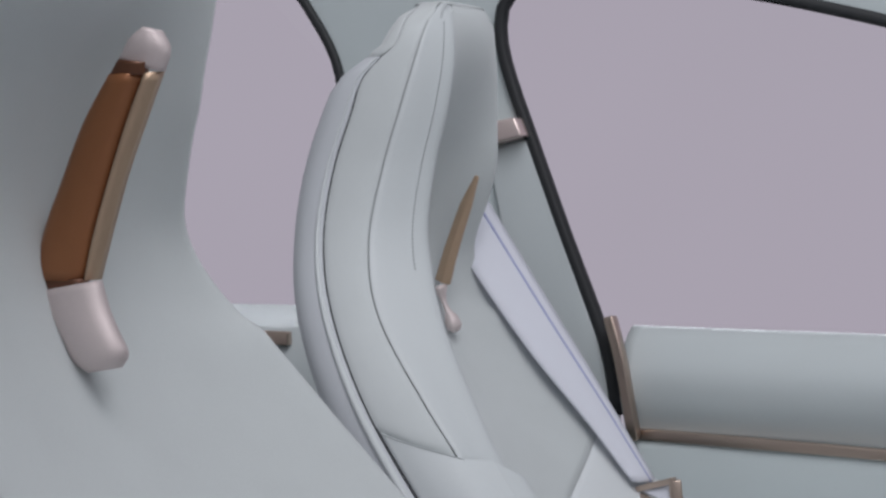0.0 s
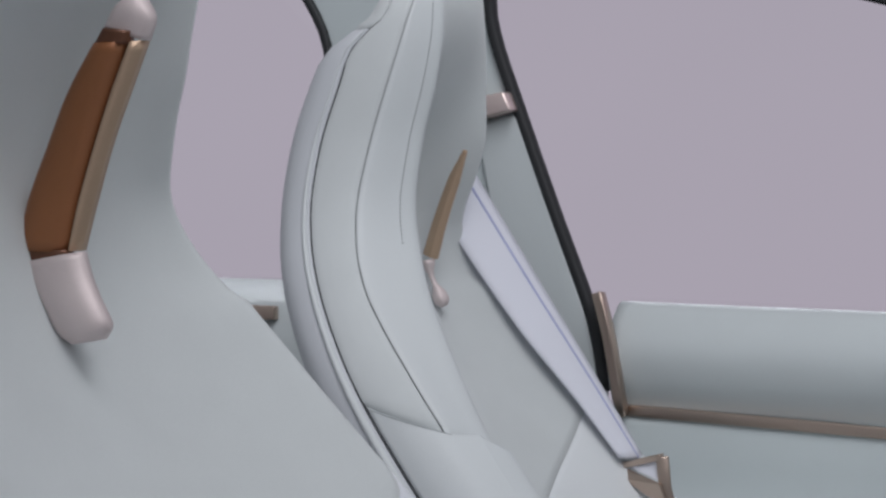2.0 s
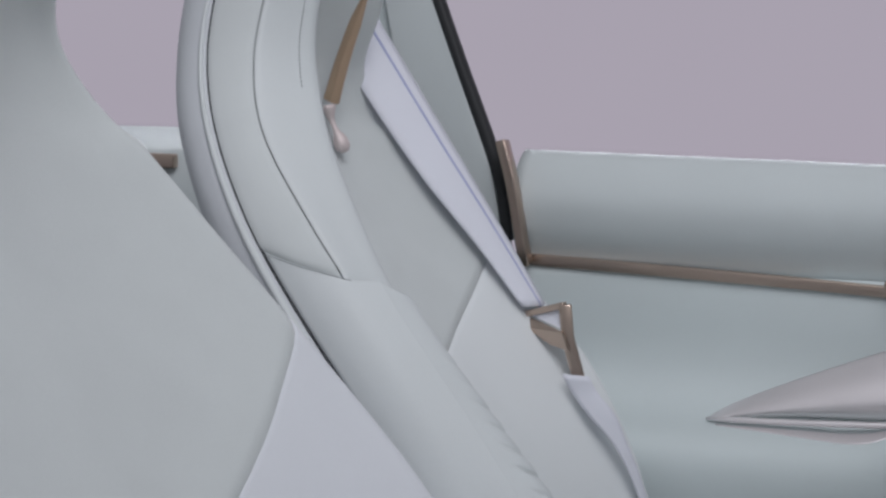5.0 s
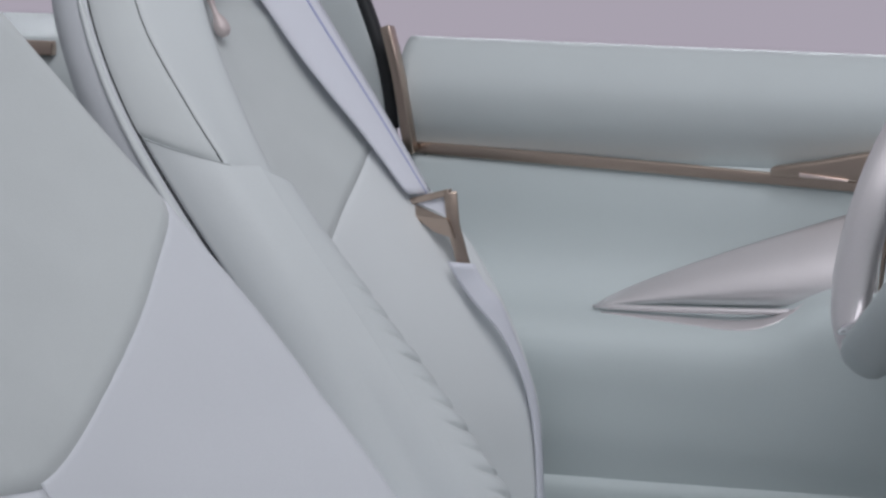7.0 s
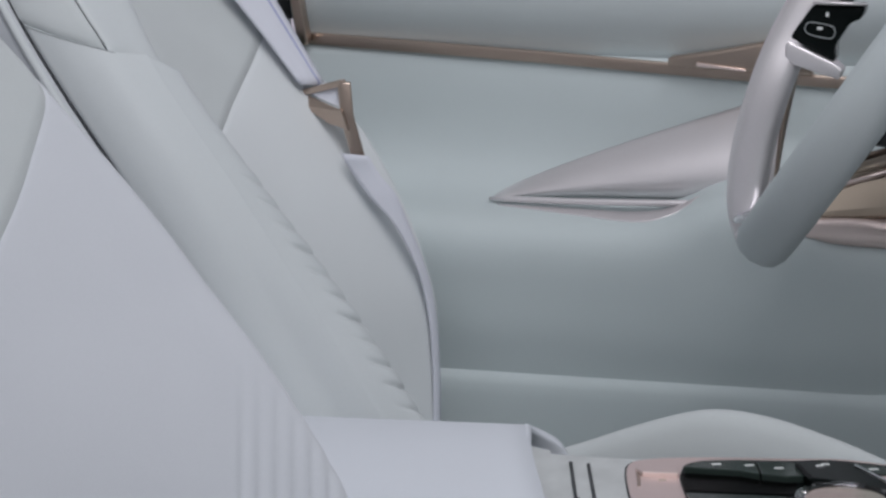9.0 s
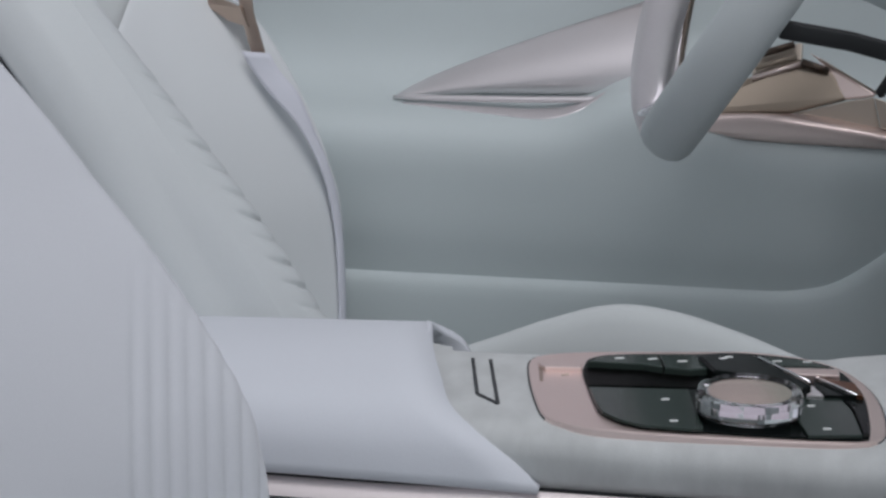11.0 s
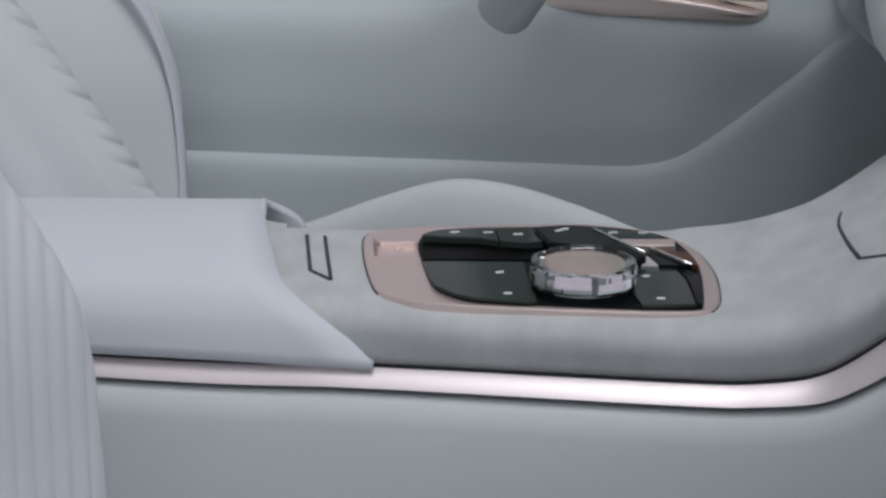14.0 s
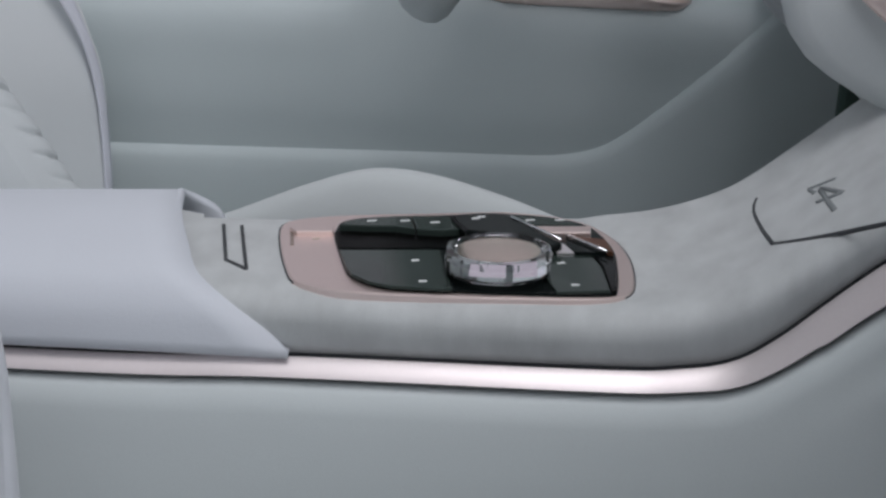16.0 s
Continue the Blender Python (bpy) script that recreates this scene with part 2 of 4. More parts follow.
def back_point(u, z, side):
    """A point of the backrest's skin: u runs from the spine (0) round the wing's tip (8) to the middle of the front (11)."""
    r = back_ring(z, side)
    q = np.vstack([[-r[1][0], r[1][1]], r, [-r[-2][0], r[-2][1]]])
    i = min(int(u), 10)
    t = u - i
    a, b, c, d = q[i : i + 4]
    p = 0.5 * (2 * b + (c - a) * t + (2 * a - 5 * b + 4 * c - d) * t**2 + (3 * b - a - 3 * c + d) * t**3)
    return np.array([p[1], side * p[0], z])


def folds(u, z, p):
    """A padded bolster with a rolled inner edge, gathered into folds along that edge."""
    roll = max(0.0, min(1.0, (8.6 - u) / 0.35))
    pad = 0.0095 * min(1.0, max(0.0, (u - 6.2) / 0.8)) * math.sqrt(max(0.0, 1 - (1 - roll) ** 2)) * min(1.0, max(0.0, 0.806 - z) / 0.014)
    if not (7.45 < u < 8.55 and 0.36 < z < 0.735):
        return pad
    fade = min(1, (u - 7.45) / 0.3, (8.55 - u) / 0.15) * min(1, (0.735 - z) / 0.08)
    k = (z + 0.026 * (u - 7.45)) / 0.0165
    ph = k % 1.0
    deep = 0.75 + 0.25 * math.sin(2.3 * math.floor(k))
    return pad + fade * deep * (0.0012 * math.sin(math.pi * ph) - 0.0046 * math.exp(-((ph / 0.15) ** 2)))


def channels(u, z, p):
    """Upright sewn channels in the lower part of the front."""
    c = p[0] + 0.36 * p[1]
    fade = max(0.0, min(1, (0.635 - z) / 0.07)) * max(0.0, min(1.0, (c + 0.372) / 0.010))
    off = (c / 0.0102) % 1.0 - 0.5
    return -0.0019 * fade * math.exp(-((off / 0.2) ** 2))


def skin(us, zlo, zhi, nz, side, seam=0.0035, relief=None, ends=(1, 1)):
    rows = []
    for k in range(nz):
        row = []
        for j, u in enumerate(us):
            a, b = zlo(u), zhi(u)
            z = a + (b - a) * k / (nz - 1)
            p = back_point(u, z, side)
            du = back_point(min(u + 0.03, 11), z, side) - back_point(max(u - 0.03, 0), z, side)
            dz = back_point(u, z + 0.004, side) - back_point(u, z - 0.004, side)
            n = np.cross(du, dz) * side
            n = n / (np.linalg.norm(n) + 1e-9)
            if u < 2.5:
                n = n if n[0] < 0 else -n
            elif u < 7.5:
                n = n if n[1] * side > 0 else -n
            else:
                n = n if n[0] > 0 else -n
            edge = (j == 0 and ends[0]) or (j == len(us) - 1 and ends[1]) or k in (0, nz - 1)
            d = -seam if edge else 0.0
            if relief:
                d += relief(u, z, p)
            row.append(p + n * d)
        rows.append(row)
    return rows


def ease(a, b, n, edge):
    """Steps from a to b with close steps at each end, for the rolled edge of a panel."""
    return [a, a + edge] + list(np.linspace(a, b, n + 2)[1:-1]) + [b - edge, b]


def cross_seam(u):
    return 0.807 - 0.009 * (u - 4) - 0.009 * max(0.0, u - 7.0)


def v_seam(u, side):
    v = abs(back_point(u, 0.72, side)[1])
    if PUSH[1]:
        return 0.66 + 0.09 * (v / 0.192) ** 1.6
    return 0.678 + 0.075 * (v / 0.180) ** 1.3


def join(parts_rows):
    bm = bmesh.new()
    for rows in parts_rows:
        vs = [[bm.verts.new(p) for p in row] for row in rows]
        for a, b in zip(vs, vs[1:]):
            for j in range(len(a) - 1):
                bm.faces.new((a[j], a[j + 1], b[j + 1], b[j]))
    bmesh.ops.remove_doubles(bm, verts=bm.verts, dist=0.0002)
    return bm


def build_seat(label, stand, sewn):
    seat = thing("front_seat", label, "car seat", "front seats")
    top = lambda u: 1.1675  # noqa: E731
    low = lambda u: 0.29  # noqa: E731
    us = [0, 0.6, 1.2, 1.8, 2.4, 3.0, 3.5, 3.85, 3.97]
    shell_of(part("back_shell", join([skin(us, low, lambda u: 1.119, 56, s, 0.001, ends=(0, 1)) for s in (1, -1)]), SHELL, seat, "smooth grey leather back shell"), 0.01)
    shell_of(part("headrest_back", join([skin(us, lambda u: 1.1195, top, 12, s, 0.002, ends=(0, 0)) for s in (1, -1)]), SUEDE, seat, "pale suede back of the headrest"), 0.006)
    rim = [back_point(u, 1.1665, s) for s, us_ in ((1, np.linspace(0, 11, 40)), (-1, np.linspace(11, 0, 40)[1:-1])) for u in us_]
    mid = np.mean(rim, axis=0)
    part("headrest_top", capped([[mid + (p - mid) * k + np.array([0, 0, h]) for p in rim] for k, h in ((1.0, 0.0), (0.85, 0.0022), (0.55, 0.0038), (0.15, 0.0044))]), SUEDE, seat, "pale suede crown of the headrest")
    for s in (-1, 1):
        shell_of(part("side_panel", join([skin(ease(4.0, 6.0, 5, 0.05), cross_seam, top, 44, s, 0.0024)]), SUEDE, seat, "pale suede side panel"), 0.008)
        if s < 0:
            shell_of(part("wing", join([skin(ease(6.0, 8.6, 9, 0.04), cross_seam, top, 44, s, 0.0024, ends=(1, 0))]), LEATHER, seat, "pale leather wing with stitched seam"), 0.008)
            shell_of(part("lower_bolster", join([skin(ease(4.0, 7.0, 12, 0.1)[:-2] + list(np.linspace(7.0, 8.6, 34)), low, lambda u: cross_seam(u) + 0.003, 60 if sewn else 330, s, relief=None if sewn else folds, ends=(1, 0))]), LEATHER, seat, "leather bolster with gathered folds along its edge"), 0.008)
        else:
            us = ease(4.0, 7.0, 12, 0.05) + list(np.linspace(7.0, 11.0, 170 if sewn else 40))[1:]
            shell_of(part("lower_bolster", join([skin(us, low, lambda u: (v_seam(u, 1) + 0.004 if u > 6 else cross_seam(u) - 0.001), 150 if sewn else 44, s, 0.0022, relief=(lambda u, z, p: channels(u, z, p) * max(0.0, min(1.0, u - 7.2))) if sewn else None, ends=(1, 0))]), FABRIC if sewn else LUMBAR, seat, "pale woven bolster"), 0.008)
    us = [8.6, 8.8, 9.0, 9.3, 9.7, 10.2, 10.6, 11.0]
    rows = [skin(ease(6.0, 8.0, 7, 0.1)[:-2] + list(np.linspace(8.0, 11.0, 14)), lambda u: v_seam(u, 1), top, 50, 1, 0.0007, ends=(0, 0)), skin(us, lambda u: v_seam(u, -1), top, 50, -1, 0.0007, ends=(0, 0))]
    shell_of(part("centre_panel", join(rows), SUEDE, seat, "pale suede centre panel with pointed foot"), 0.008)
    ul = list(np.linspace(8.6, 11.0, 24))
    rows = skin(ul, low, lambda u: v_seam(u, -1) + 0.004, 44, -1, 0.0022, ends=(0, 0))
    shell_of(part("lumbar_panel", join([rows]), FABRIC if sewn else LUMBAR, seat, "pale woven lumbar panel"), 0.008)
    for i in range(0 if sewn else 60):
        z = 0.935 + i * 0.0036
        a, b = back_point(7.3, z, -1), back_point(7.3, z + 0.0019, -1)
        o = np.array([0.0006, -0.0006, 0])
        part("stitch", sweep([a + o, b + o], ring(0.0005, 0.0005, 5), up=(1, 0.2, 0)), THREAD, seat)
    if not sewn:
        lines = [[back_point(6.0, z, -1) for z in np.linspace(0.795, 1.150, 50)]]
        lines.append([back_point(u, cross_seam(u) + 0.001, -1) for u in np.linspace(4.1, 7.2, 40)])
        for line in lines:
            part("seam_thread", sweep(line, ring(0.0005, 0.0005, 6), up=(0.3, 1, 0.2)), THREAD, seat, "thin grey sewn seam")
    for s in (-1, 1):
        line = [back_point(3.99, z, s) for z in np.linspace(0.30, 1.118, 50)]
        part("seam_gap", sweep([p + np.array([0, -s * 0.0022, 0]) for p in line], ring(0.0016, 0.0016, 6), up=(0, 1, 0)), GAP, seat, "dark seam between shell and bolster")
        line = [back_point(3.80, z, s) + np.array([-0.002, s * 0.0005, 0]) for z in np.linspace(0.30, 1.118, 50)]
        part("piping", sweep(line, ring(0.0036, 0.0036, 8), up=(0, 1, 0), scales=[1.0] * 28 + list(np.linspace(1.0, 0.2, 22))), LEATHER, seat, "pale rounded piping")
    # cushion
    crown = smooth_keys((-0.42, -0.3, -0.2, -0.12, -0.06, 0.0, 0.06, 0.12, 0.15), (0.36, 0.37, 0.385, 0.40, 0.405, 0.40, 0.385, 0.36, 0.32))
    rows = []
    for x in np.linspace(-0.42, 0.15, 34):
        c = float(crown(x))
        prof = [(-0.235, 0.14), (-0.25, 0.25), (-0.245, c - 0.05), (-0.22, c - 0.012), (-0.17, c), (-0.12, c - 0.012), (-0.06, c - 0.035), (0, c - 0.04)]
        prof += [(-a, b) for a, b in prof[-2::-1]]
        end = min(1.0, math.sqrt(max(0.0, (0.15 - x) / 0.05)) + 0.12)
        rows.append([(x, v * (0.93 + 0.07 * end), 0.14 + (z - 0.14) * end) for v, z in spline(prof, 40)])
    part("cushion", capped(rows), LEATHER, seat, "pale leather seat cushion")
    bevelled(part("seat_base", box(-0.36, 0.08, -0.2, 0.2, -stand, 0.15), SHELL, seat, "grey seat base"), 0.015)
    for ob in seat.children:
        if ob.modifiers and "SOLIDIFY" in [m.type for m in ob.modifiers]:
            crisp(ob)
    return seat


def local(p, ob):
    return tuple(a - b for a, b in zip(p, ob.location))


PUSH[:] = [-0.012, 0]
driver_seat = build_seat("pale grey leather driver's seat with integrated headrest, behind the wheel", 0.0, False)
driver_seat.location = (0, 0.33, 0)
PUSH[:] = [0.014, 1]
passenger_seat = build_seat("pale grey leather passenger seat with amber trim on its headrest", 0.05, True)
passenger_seat.location = (0.173, -0.47, 0.05)

# slim tan trim of the driver's headrest
path = spline([(-0.661, 0.390, 0.913), (-0.651, 0.390, 0.945), (-0.638, 0.390, 0.980), (-0.622, 0.385, 1.013)], 18)
path = [local(p, driver_seat) for p in path]
slim = bevelled(part("trim_blade", sweep(path, [(-0.0045, -0.006), (0.004, -0.006), (0.0055, 0.004), (0.001, 0.008), (-0.005, 0.005)], up=(0.9, -0.45, 0), scales=list(np.linspace(1.15, 0.9, 12)) + list(np.linspace(0.88, 0.35, 6))), TAN, driver_seat, "slim tan metal trim blade"), 0.001)
foot = [local(p, driver_seat) for p in spline([(-0.662, 0.385, 0.910), (-0.658, 0.385, 0.895), (-0.651, 0.385, 0.880), (-0.645, 0.385, 0.867)], 12)]
part("trim_foot", sweep(foot, ring(0.0065, 0.006, 12, 3), up=(0.9, -0.4, 0.2), scales=[1.0, 0.9, 0.65, 0.45, 0.38, 0.38, 0.45, 0.75, 1.0, 1.05, 1.0, 0.5]), CAPMETAL, slim, "pale rose metal foot of the trim")

# broad amber trim of the passenger's headrest
def plate_between(left, right, bulge, n=20):
    """A convex metal plate between two edge lines, a few millimetres thick."""
    rows = []
    for a, b in zip(spline(left, n), spline(right, n)):
        a, b = np.array(local(a, passenger_seat)), np.array(local(b, passenger_seat))
        row = [a + np.array([0, 0.008, 0])]
        for f in (0.0, 0.06, 0.2, 0.5, 0.8, 0.94, 1.0):
            row.append(a + (b - a) * f + np.array([0, 0.003 - bulge * (1 - (2 * f - 1) ** 4), 0]))
        rows.append(row + [b + np.array([0, 0.008, 0])])
    return capped(rows)


left = [(-0.517, -0.455, 0.966), (-0.511, -0.455, 0.992), (-0.497, -0.455, 1.023), (-0.483, -0.455, 1.052), (-0.466, -0.455, 1.077)]
split = [(-0.486, -0.455, 0.966), (-0.479, -0.455, 0.992), (-0.468, -0.455, 1.023), (-0.457, -0.455, 1.051), (-0.445, -0.455, 1.077)]
broad = part("trim_blade", plate_between(left, split, 0.007), AMBER, passenger_seat, "broad amber lacquered metal trim blade")
part("trim_edge", plate_between([np.array(p) + np.array([0.0006, 0.001, 0]) for p in split], [(-0.481, -0.449, 0.966), (-0.473, -0.449, 0.991), (-0.462, -0.449, 1.023), (-0.450, -0.449, 1.051), (-0.438, -0.449, 1.078)], 0.004), TAN, broad, "tan metal edge of the trim")
part("trim_band", plate_between([(-0.516, -0.456, 0.960), (-0.516, -0.456, 0.966)], [(-0.483, -0.456, 0.961), (-0.485, -0.456, 0.967)], 0.0055, 5), DARKAMBER, broad, "dark lacquered end of the blade")
part("trim_band", plate_between([(-0.465, -0.456, 1.077), (-0.460, -0.455, 1.085)], [(-0.444, -0.456, 1.076), (-0.443, -0.456, 1.083)], 0.0055, 5), DARKAMBER, broad, "dark lacquered end of the blade")
part("trim_cap", plate_between([(-0.460, -0.455, 1.085), (-0.453, -0.455, 1.096), (-0.446, -0.452, 1.102)], [(-0.437, -0.450, 1.078), (-0.433, -0.450, 1.090), (-0.438, -0.450, 1.100)], 0.004, 10), CAPMETAL, broad, "pale rose metal cap of the trim")
part("trim_foot", plate_between([(-0.516, -0.456, 0.959), (-0.509, -0.458, 0.948), (-0.497, -0.460, 0.933), (-0.490, -0.460, 0.922), (-0.481, -0.458, 0.916)], [(-0.476, -0.456, 0.966), (-0.470, -0.458, 0.951), (-0.463, -0.460, 0.939), (-0.457, -0.460, 0.927), (-0.463, -0.458, 0.919)], 0.007, 16), CAPMETAL, broad, "pale rose metal foot of the trim")

# ---- the driver's door ----
door = thing("car_door", "pale green-grey leather car door with bronze rail and metal handle pocket", "car door")
XD = np.linspace(-0.601, 0.62, 90)


def door_loft(name, prof, mat, label, xs=XD, n=40, thick=0.012):
    rows = [[(x, y, z) for y, z in spline(prof(x), n)] for x in xs]
    return shell_of(part(name, sheet(rows), mat, door, label), thick, 0)


door_loft("window_sill", lambda x: [(0.86, 0.765 - 0.015 * x), (0.82, 0.795 - 0.015 * x), (0.785, 0.820 - 0.015 * x), (0.757, 0.830 - 0.015 * x), (0.736, 0.822 - 0.012 * x), (0.721, 0.806 - 0.008 * x), (0.714, 0.788 - 0.006 * x), (0.718, 0.765), (0.731, 0.738), (0.746, 0.705)], DOORSOFT, "rounded pale leather window sill")
edge_z = smooth_keys((-0.7, -0.3, -0.22, -0.18, -0.14, -0.11, -0.07, -0.03, 0.02, 0.7), (0.553, 0.553, 0.554, 0.562, 0.584, 0.590, 0.575, 0.560, 0.556, 0.556))


def lower_profile(x):
    e = float(edge_z(x))
    lift = e - 0.553
    return [(0.726, 0.724), (0.7215, 0.69), (0.7185, 0.65), (0.711, 0.620 + 0.6 * lift), (0.694, 0.597 + 0.8 * lift), (0.665, 0.583 + lift), (0.630, 0.577 + lift), (0.606, 0.5725 + lift), (0.594, e + 0.013), (0.5885, e + 0.001), (0.588, e - 0.02), (0.590, 0.52), (0.5935, 0.49), (0.598, 0.465), (0.604, 0.445), (0.609, 0.425), (0.622, 0.39), (0.65, 0.30), (0.67, 0.04)]


door_loft("lower_panel", lower_profile, DOORSKIN, "pale green-grey door panel with padded armrest", n=70)
ridge_z = smooth_keys((-0.670, -0.399, -0.110, -0.004, 0.035, 0.071, 0.120, 0.170, 0.247, 0.324, 0.7), (0.420, 0.424, 0.431, 0.433, 0.437, 0.450, 0.490, 0.534, 0.606, 0.645, 0.666))


def pocket_profile(x):
    r = float(ridge_z(x))
    y = float(np.interp(r, (0.39, 0.425, 0.445, 0.465, 0.49, 0.52, 0.55, 0.7), (0.622, 0.609, 0.604, 0.598, 0.5935, 0.590, 0.588, 0.592)))
    return [(y + 0.012, r - 0.03), (y + 0.003, r - 0.003), (y - 0.002, r), (y - 0.007, r - 0.004), (y - 0.009, r - 0.018), (y - 0.006, 0.6 * r + 0.112), (y + 0.002, 0.22), (y + 0.006, 0.12), (y + 0.006, 0.02)]


door_loft("map_pocket", pocket_profile, DOORSKIN, "map pocket with a rounded upper edge", n=44, thick=0.004)

rail = spline([(-0.590, 0.722, 0.7305), (-0.45, 0.720, 0.7255), (-0.30, 0.719, 0.7195), (-0.12, 0.717, 0.7115), (0.1, 0.716, 0.705), (0.5, 0.712, 0.70)], 40)
bevelled(part("bronze_rail", sweep(rail, [(-0.006, -0.0055), (0.006, -0.0055), (0.006, 0.0060), (-0.006, 0.0060)]), BRONZE, door, "satin bronze rail"), 0.0015)
post = spline([(-0.611, 0.710, 0.857), (-0.597, 0.705, 0.810), (-0.586, 0.705, 0.747), (-0.584, 0.710, 0.728)], 12)
bevelled(part("bronze_post", sweep(post, [(-0.0055, -0.010), (0.0055, -0.010), (0.0055, 0.006), (-0.0055, 0.006)], up=(0, 1, 0)), BRONZE, door, "satin bronze upright at the pillar"), 0.0015)
lever = [(-0.205, 0.712, 0.728), (-0.158, 0.712, 0.736), (-0.117, 0.712, 0.745), (-0.066, 0.712, 0.755), (-0.064, 0.712, 0.716), (-0.205, 0.712, 0.719)]
bevelled(part("door_release", upright([(p[0], p[2]) for p in lever], 0.700, 0.722), BRONZE, door, "bronze door release lever"), 0.003, 3)
# The lever's glint, put in as a thin strip of bright metal.
bevelled(part("release_glint", upright([(-0.176, 0.7245), (-0.128, 0.7195), (-0.128, 0.7175), (-0.176, 0.7205)], 0.697, 0.7005), ROSE, door, "glint on the lever, set as a bright strip"), 0.0006)


# silver handle pocket in the armrest
def pocket():
    rows = []
    for k in range(30):
        x = -0.366 + 0.276 * k / 29
        e = k / 29
        top_z = 0.590 + 0.108 * e**0.85
        bot_z = 0.590 + 0.010 * e
        yb = 0.648
        rows.append([(x, yb + 0.060 * s * (0.3 + 0.7 * e) - 0.020 * math.sin(math.pi * s) * e + 0.013 * max(0.0, 1 - s / 0.30) ** 2 * min(1.0, e / 0.3), bot_z + (top_z - bot_z) * s) for s in np.linspace(0, 1, 24)])
    return sheet(rows)


shell_of(part("handle_pocket", pocket(), SILVER, door, "satin silver metal handle pocket"), 0.0012)
lip = spline([(-0.368, 0.642, 0.589), (-0.30, 0.640, 0.591), (-0.22, 0.640, 0.594), (-0.12, 0.640, 0.599)], 16)
part("pocket_lip", sweep(lip, ring(0.004, 0.0032, 10), scales=[0.5] + [1] * 15), SILVER, door, "bright metal lip of the pocket")
under = []
for k in range(30):
    e = k / 29
    x = -0.358 + 0.200 * e
    wide = 0.027 * (e / 0.72 if e < 0.72 else math.sqrt(max(0.0, 1 - ((e - 0.72) / 0.28) ** 2))) + 0.0005
    prof = spline(lower_profile(x), 240)
    prof = prof[20 : int(np.argmin(prof[:, 0]))]
    ys = [0.638 - wide * s for s in np.linspace(0, 1, 10)]
    under.append([(x, y - 0.0015, float(np.interp(y, prof[::-1, 0], prof[::-1, 1])) + 0.0070) for y in ys])
shell_of(part("finger_groove", sheet(under), SILVER, door, "silver finger groove under the lip"), 0.0025)

# copper tray and speaker cover at the front of the door
tray = [spline(edge, 36) for edge in (
    [(-0.0881, 0.5940, 0.5807), (-0.0539, 0.5920, 0.5777), (-0.0047, 0.5900, 0.5756), (0.0362, 0.5890, 0.5754), (0.0866, 0.5900, 0.5744), (0.1265, 0.5940, 0.5732), (0.1366, 0.6020, 0.5747)],
    [(-0.0874, 0.5880, 0.5872), (-0.0534, 0.5860, 0.5852), (-0.0044, 0.5830, 0.5864), (0.0363, 0.5820, 0.5856), (0.0866, 0.5830, 0.5820), (0.1264, 0.5880, 0.5780), (0.1392, 0.6020, 0.5800)],
    [(-0.0879, 0.5900, 0.5952), (-0.0541, 0.5880, 0.5973), (-0.0052, 0.5840, 0.6012), (0.0356, 0.5830, 0.5973), (0.0860, 0.5840, 0.5910), (0.1285, 0.5880, 0.5833), (0.1400, 0.6030, 0.5835)],
    [(-0.0911, 0.6120, 0.5940), (-0.0568, 0.6100, 0.5957), (-0.0075, 0.6080, 0.5986), (0.0336, 0.6060, 0.6000), (0.0846, 0.6060, 0.5934), (0.1276, 0.6080, 0.5865), (0.1388, 0.6180, 0.5872)],
)]
shell_of(part("copper_tray", sheet([spline(column, 16) for column in zip(*tray)]), ROSE, door, "satin copper tray edge with a bright crest"), 0.003)


def facet(name, pts, mat, label, thick=0.006):
    bm = bmesh.new()
    bm.faces.new([bm.verts.new(p) for p in pts])
    return bevelled(shell_of(part(name, bm, mat, door, label, smooth=False), thick), 0.0012)


# One faceted cover, each facet and rib in a tone of its own.
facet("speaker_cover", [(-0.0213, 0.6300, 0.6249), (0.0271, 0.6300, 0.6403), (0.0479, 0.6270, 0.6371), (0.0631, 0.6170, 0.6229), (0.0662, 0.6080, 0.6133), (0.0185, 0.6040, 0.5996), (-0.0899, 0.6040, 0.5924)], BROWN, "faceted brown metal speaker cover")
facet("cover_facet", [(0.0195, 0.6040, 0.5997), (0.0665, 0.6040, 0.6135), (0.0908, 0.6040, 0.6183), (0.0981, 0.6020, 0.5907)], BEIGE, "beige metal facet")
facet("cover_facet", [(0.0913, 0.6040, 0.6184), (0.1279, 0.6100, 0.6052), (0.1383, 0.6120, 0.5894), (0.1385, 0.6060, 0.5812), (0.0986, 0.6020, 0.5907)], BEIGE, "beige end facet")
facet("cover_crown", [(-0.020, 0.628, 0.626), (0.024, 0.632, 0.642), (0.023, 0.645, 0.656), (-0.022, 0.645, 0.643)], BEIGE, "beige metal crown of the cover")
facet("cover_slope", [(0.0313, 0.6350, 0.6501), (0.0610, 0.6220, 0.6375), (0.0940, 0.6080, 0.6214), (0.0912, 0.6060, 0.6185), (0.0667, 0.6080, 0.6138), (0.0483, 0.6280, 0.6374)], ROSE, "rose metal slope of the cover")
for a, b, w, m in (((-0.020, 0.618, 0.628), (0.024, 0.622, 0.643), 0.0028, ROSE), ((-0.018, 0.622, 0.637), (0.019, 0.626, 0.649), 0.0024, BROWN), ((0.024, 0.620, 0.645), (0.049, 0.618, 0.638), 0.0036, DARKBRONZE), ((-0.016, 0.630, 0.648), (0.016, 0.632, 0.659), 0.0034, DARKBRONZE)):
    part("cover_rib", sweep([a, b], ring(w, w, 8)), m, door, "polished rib")

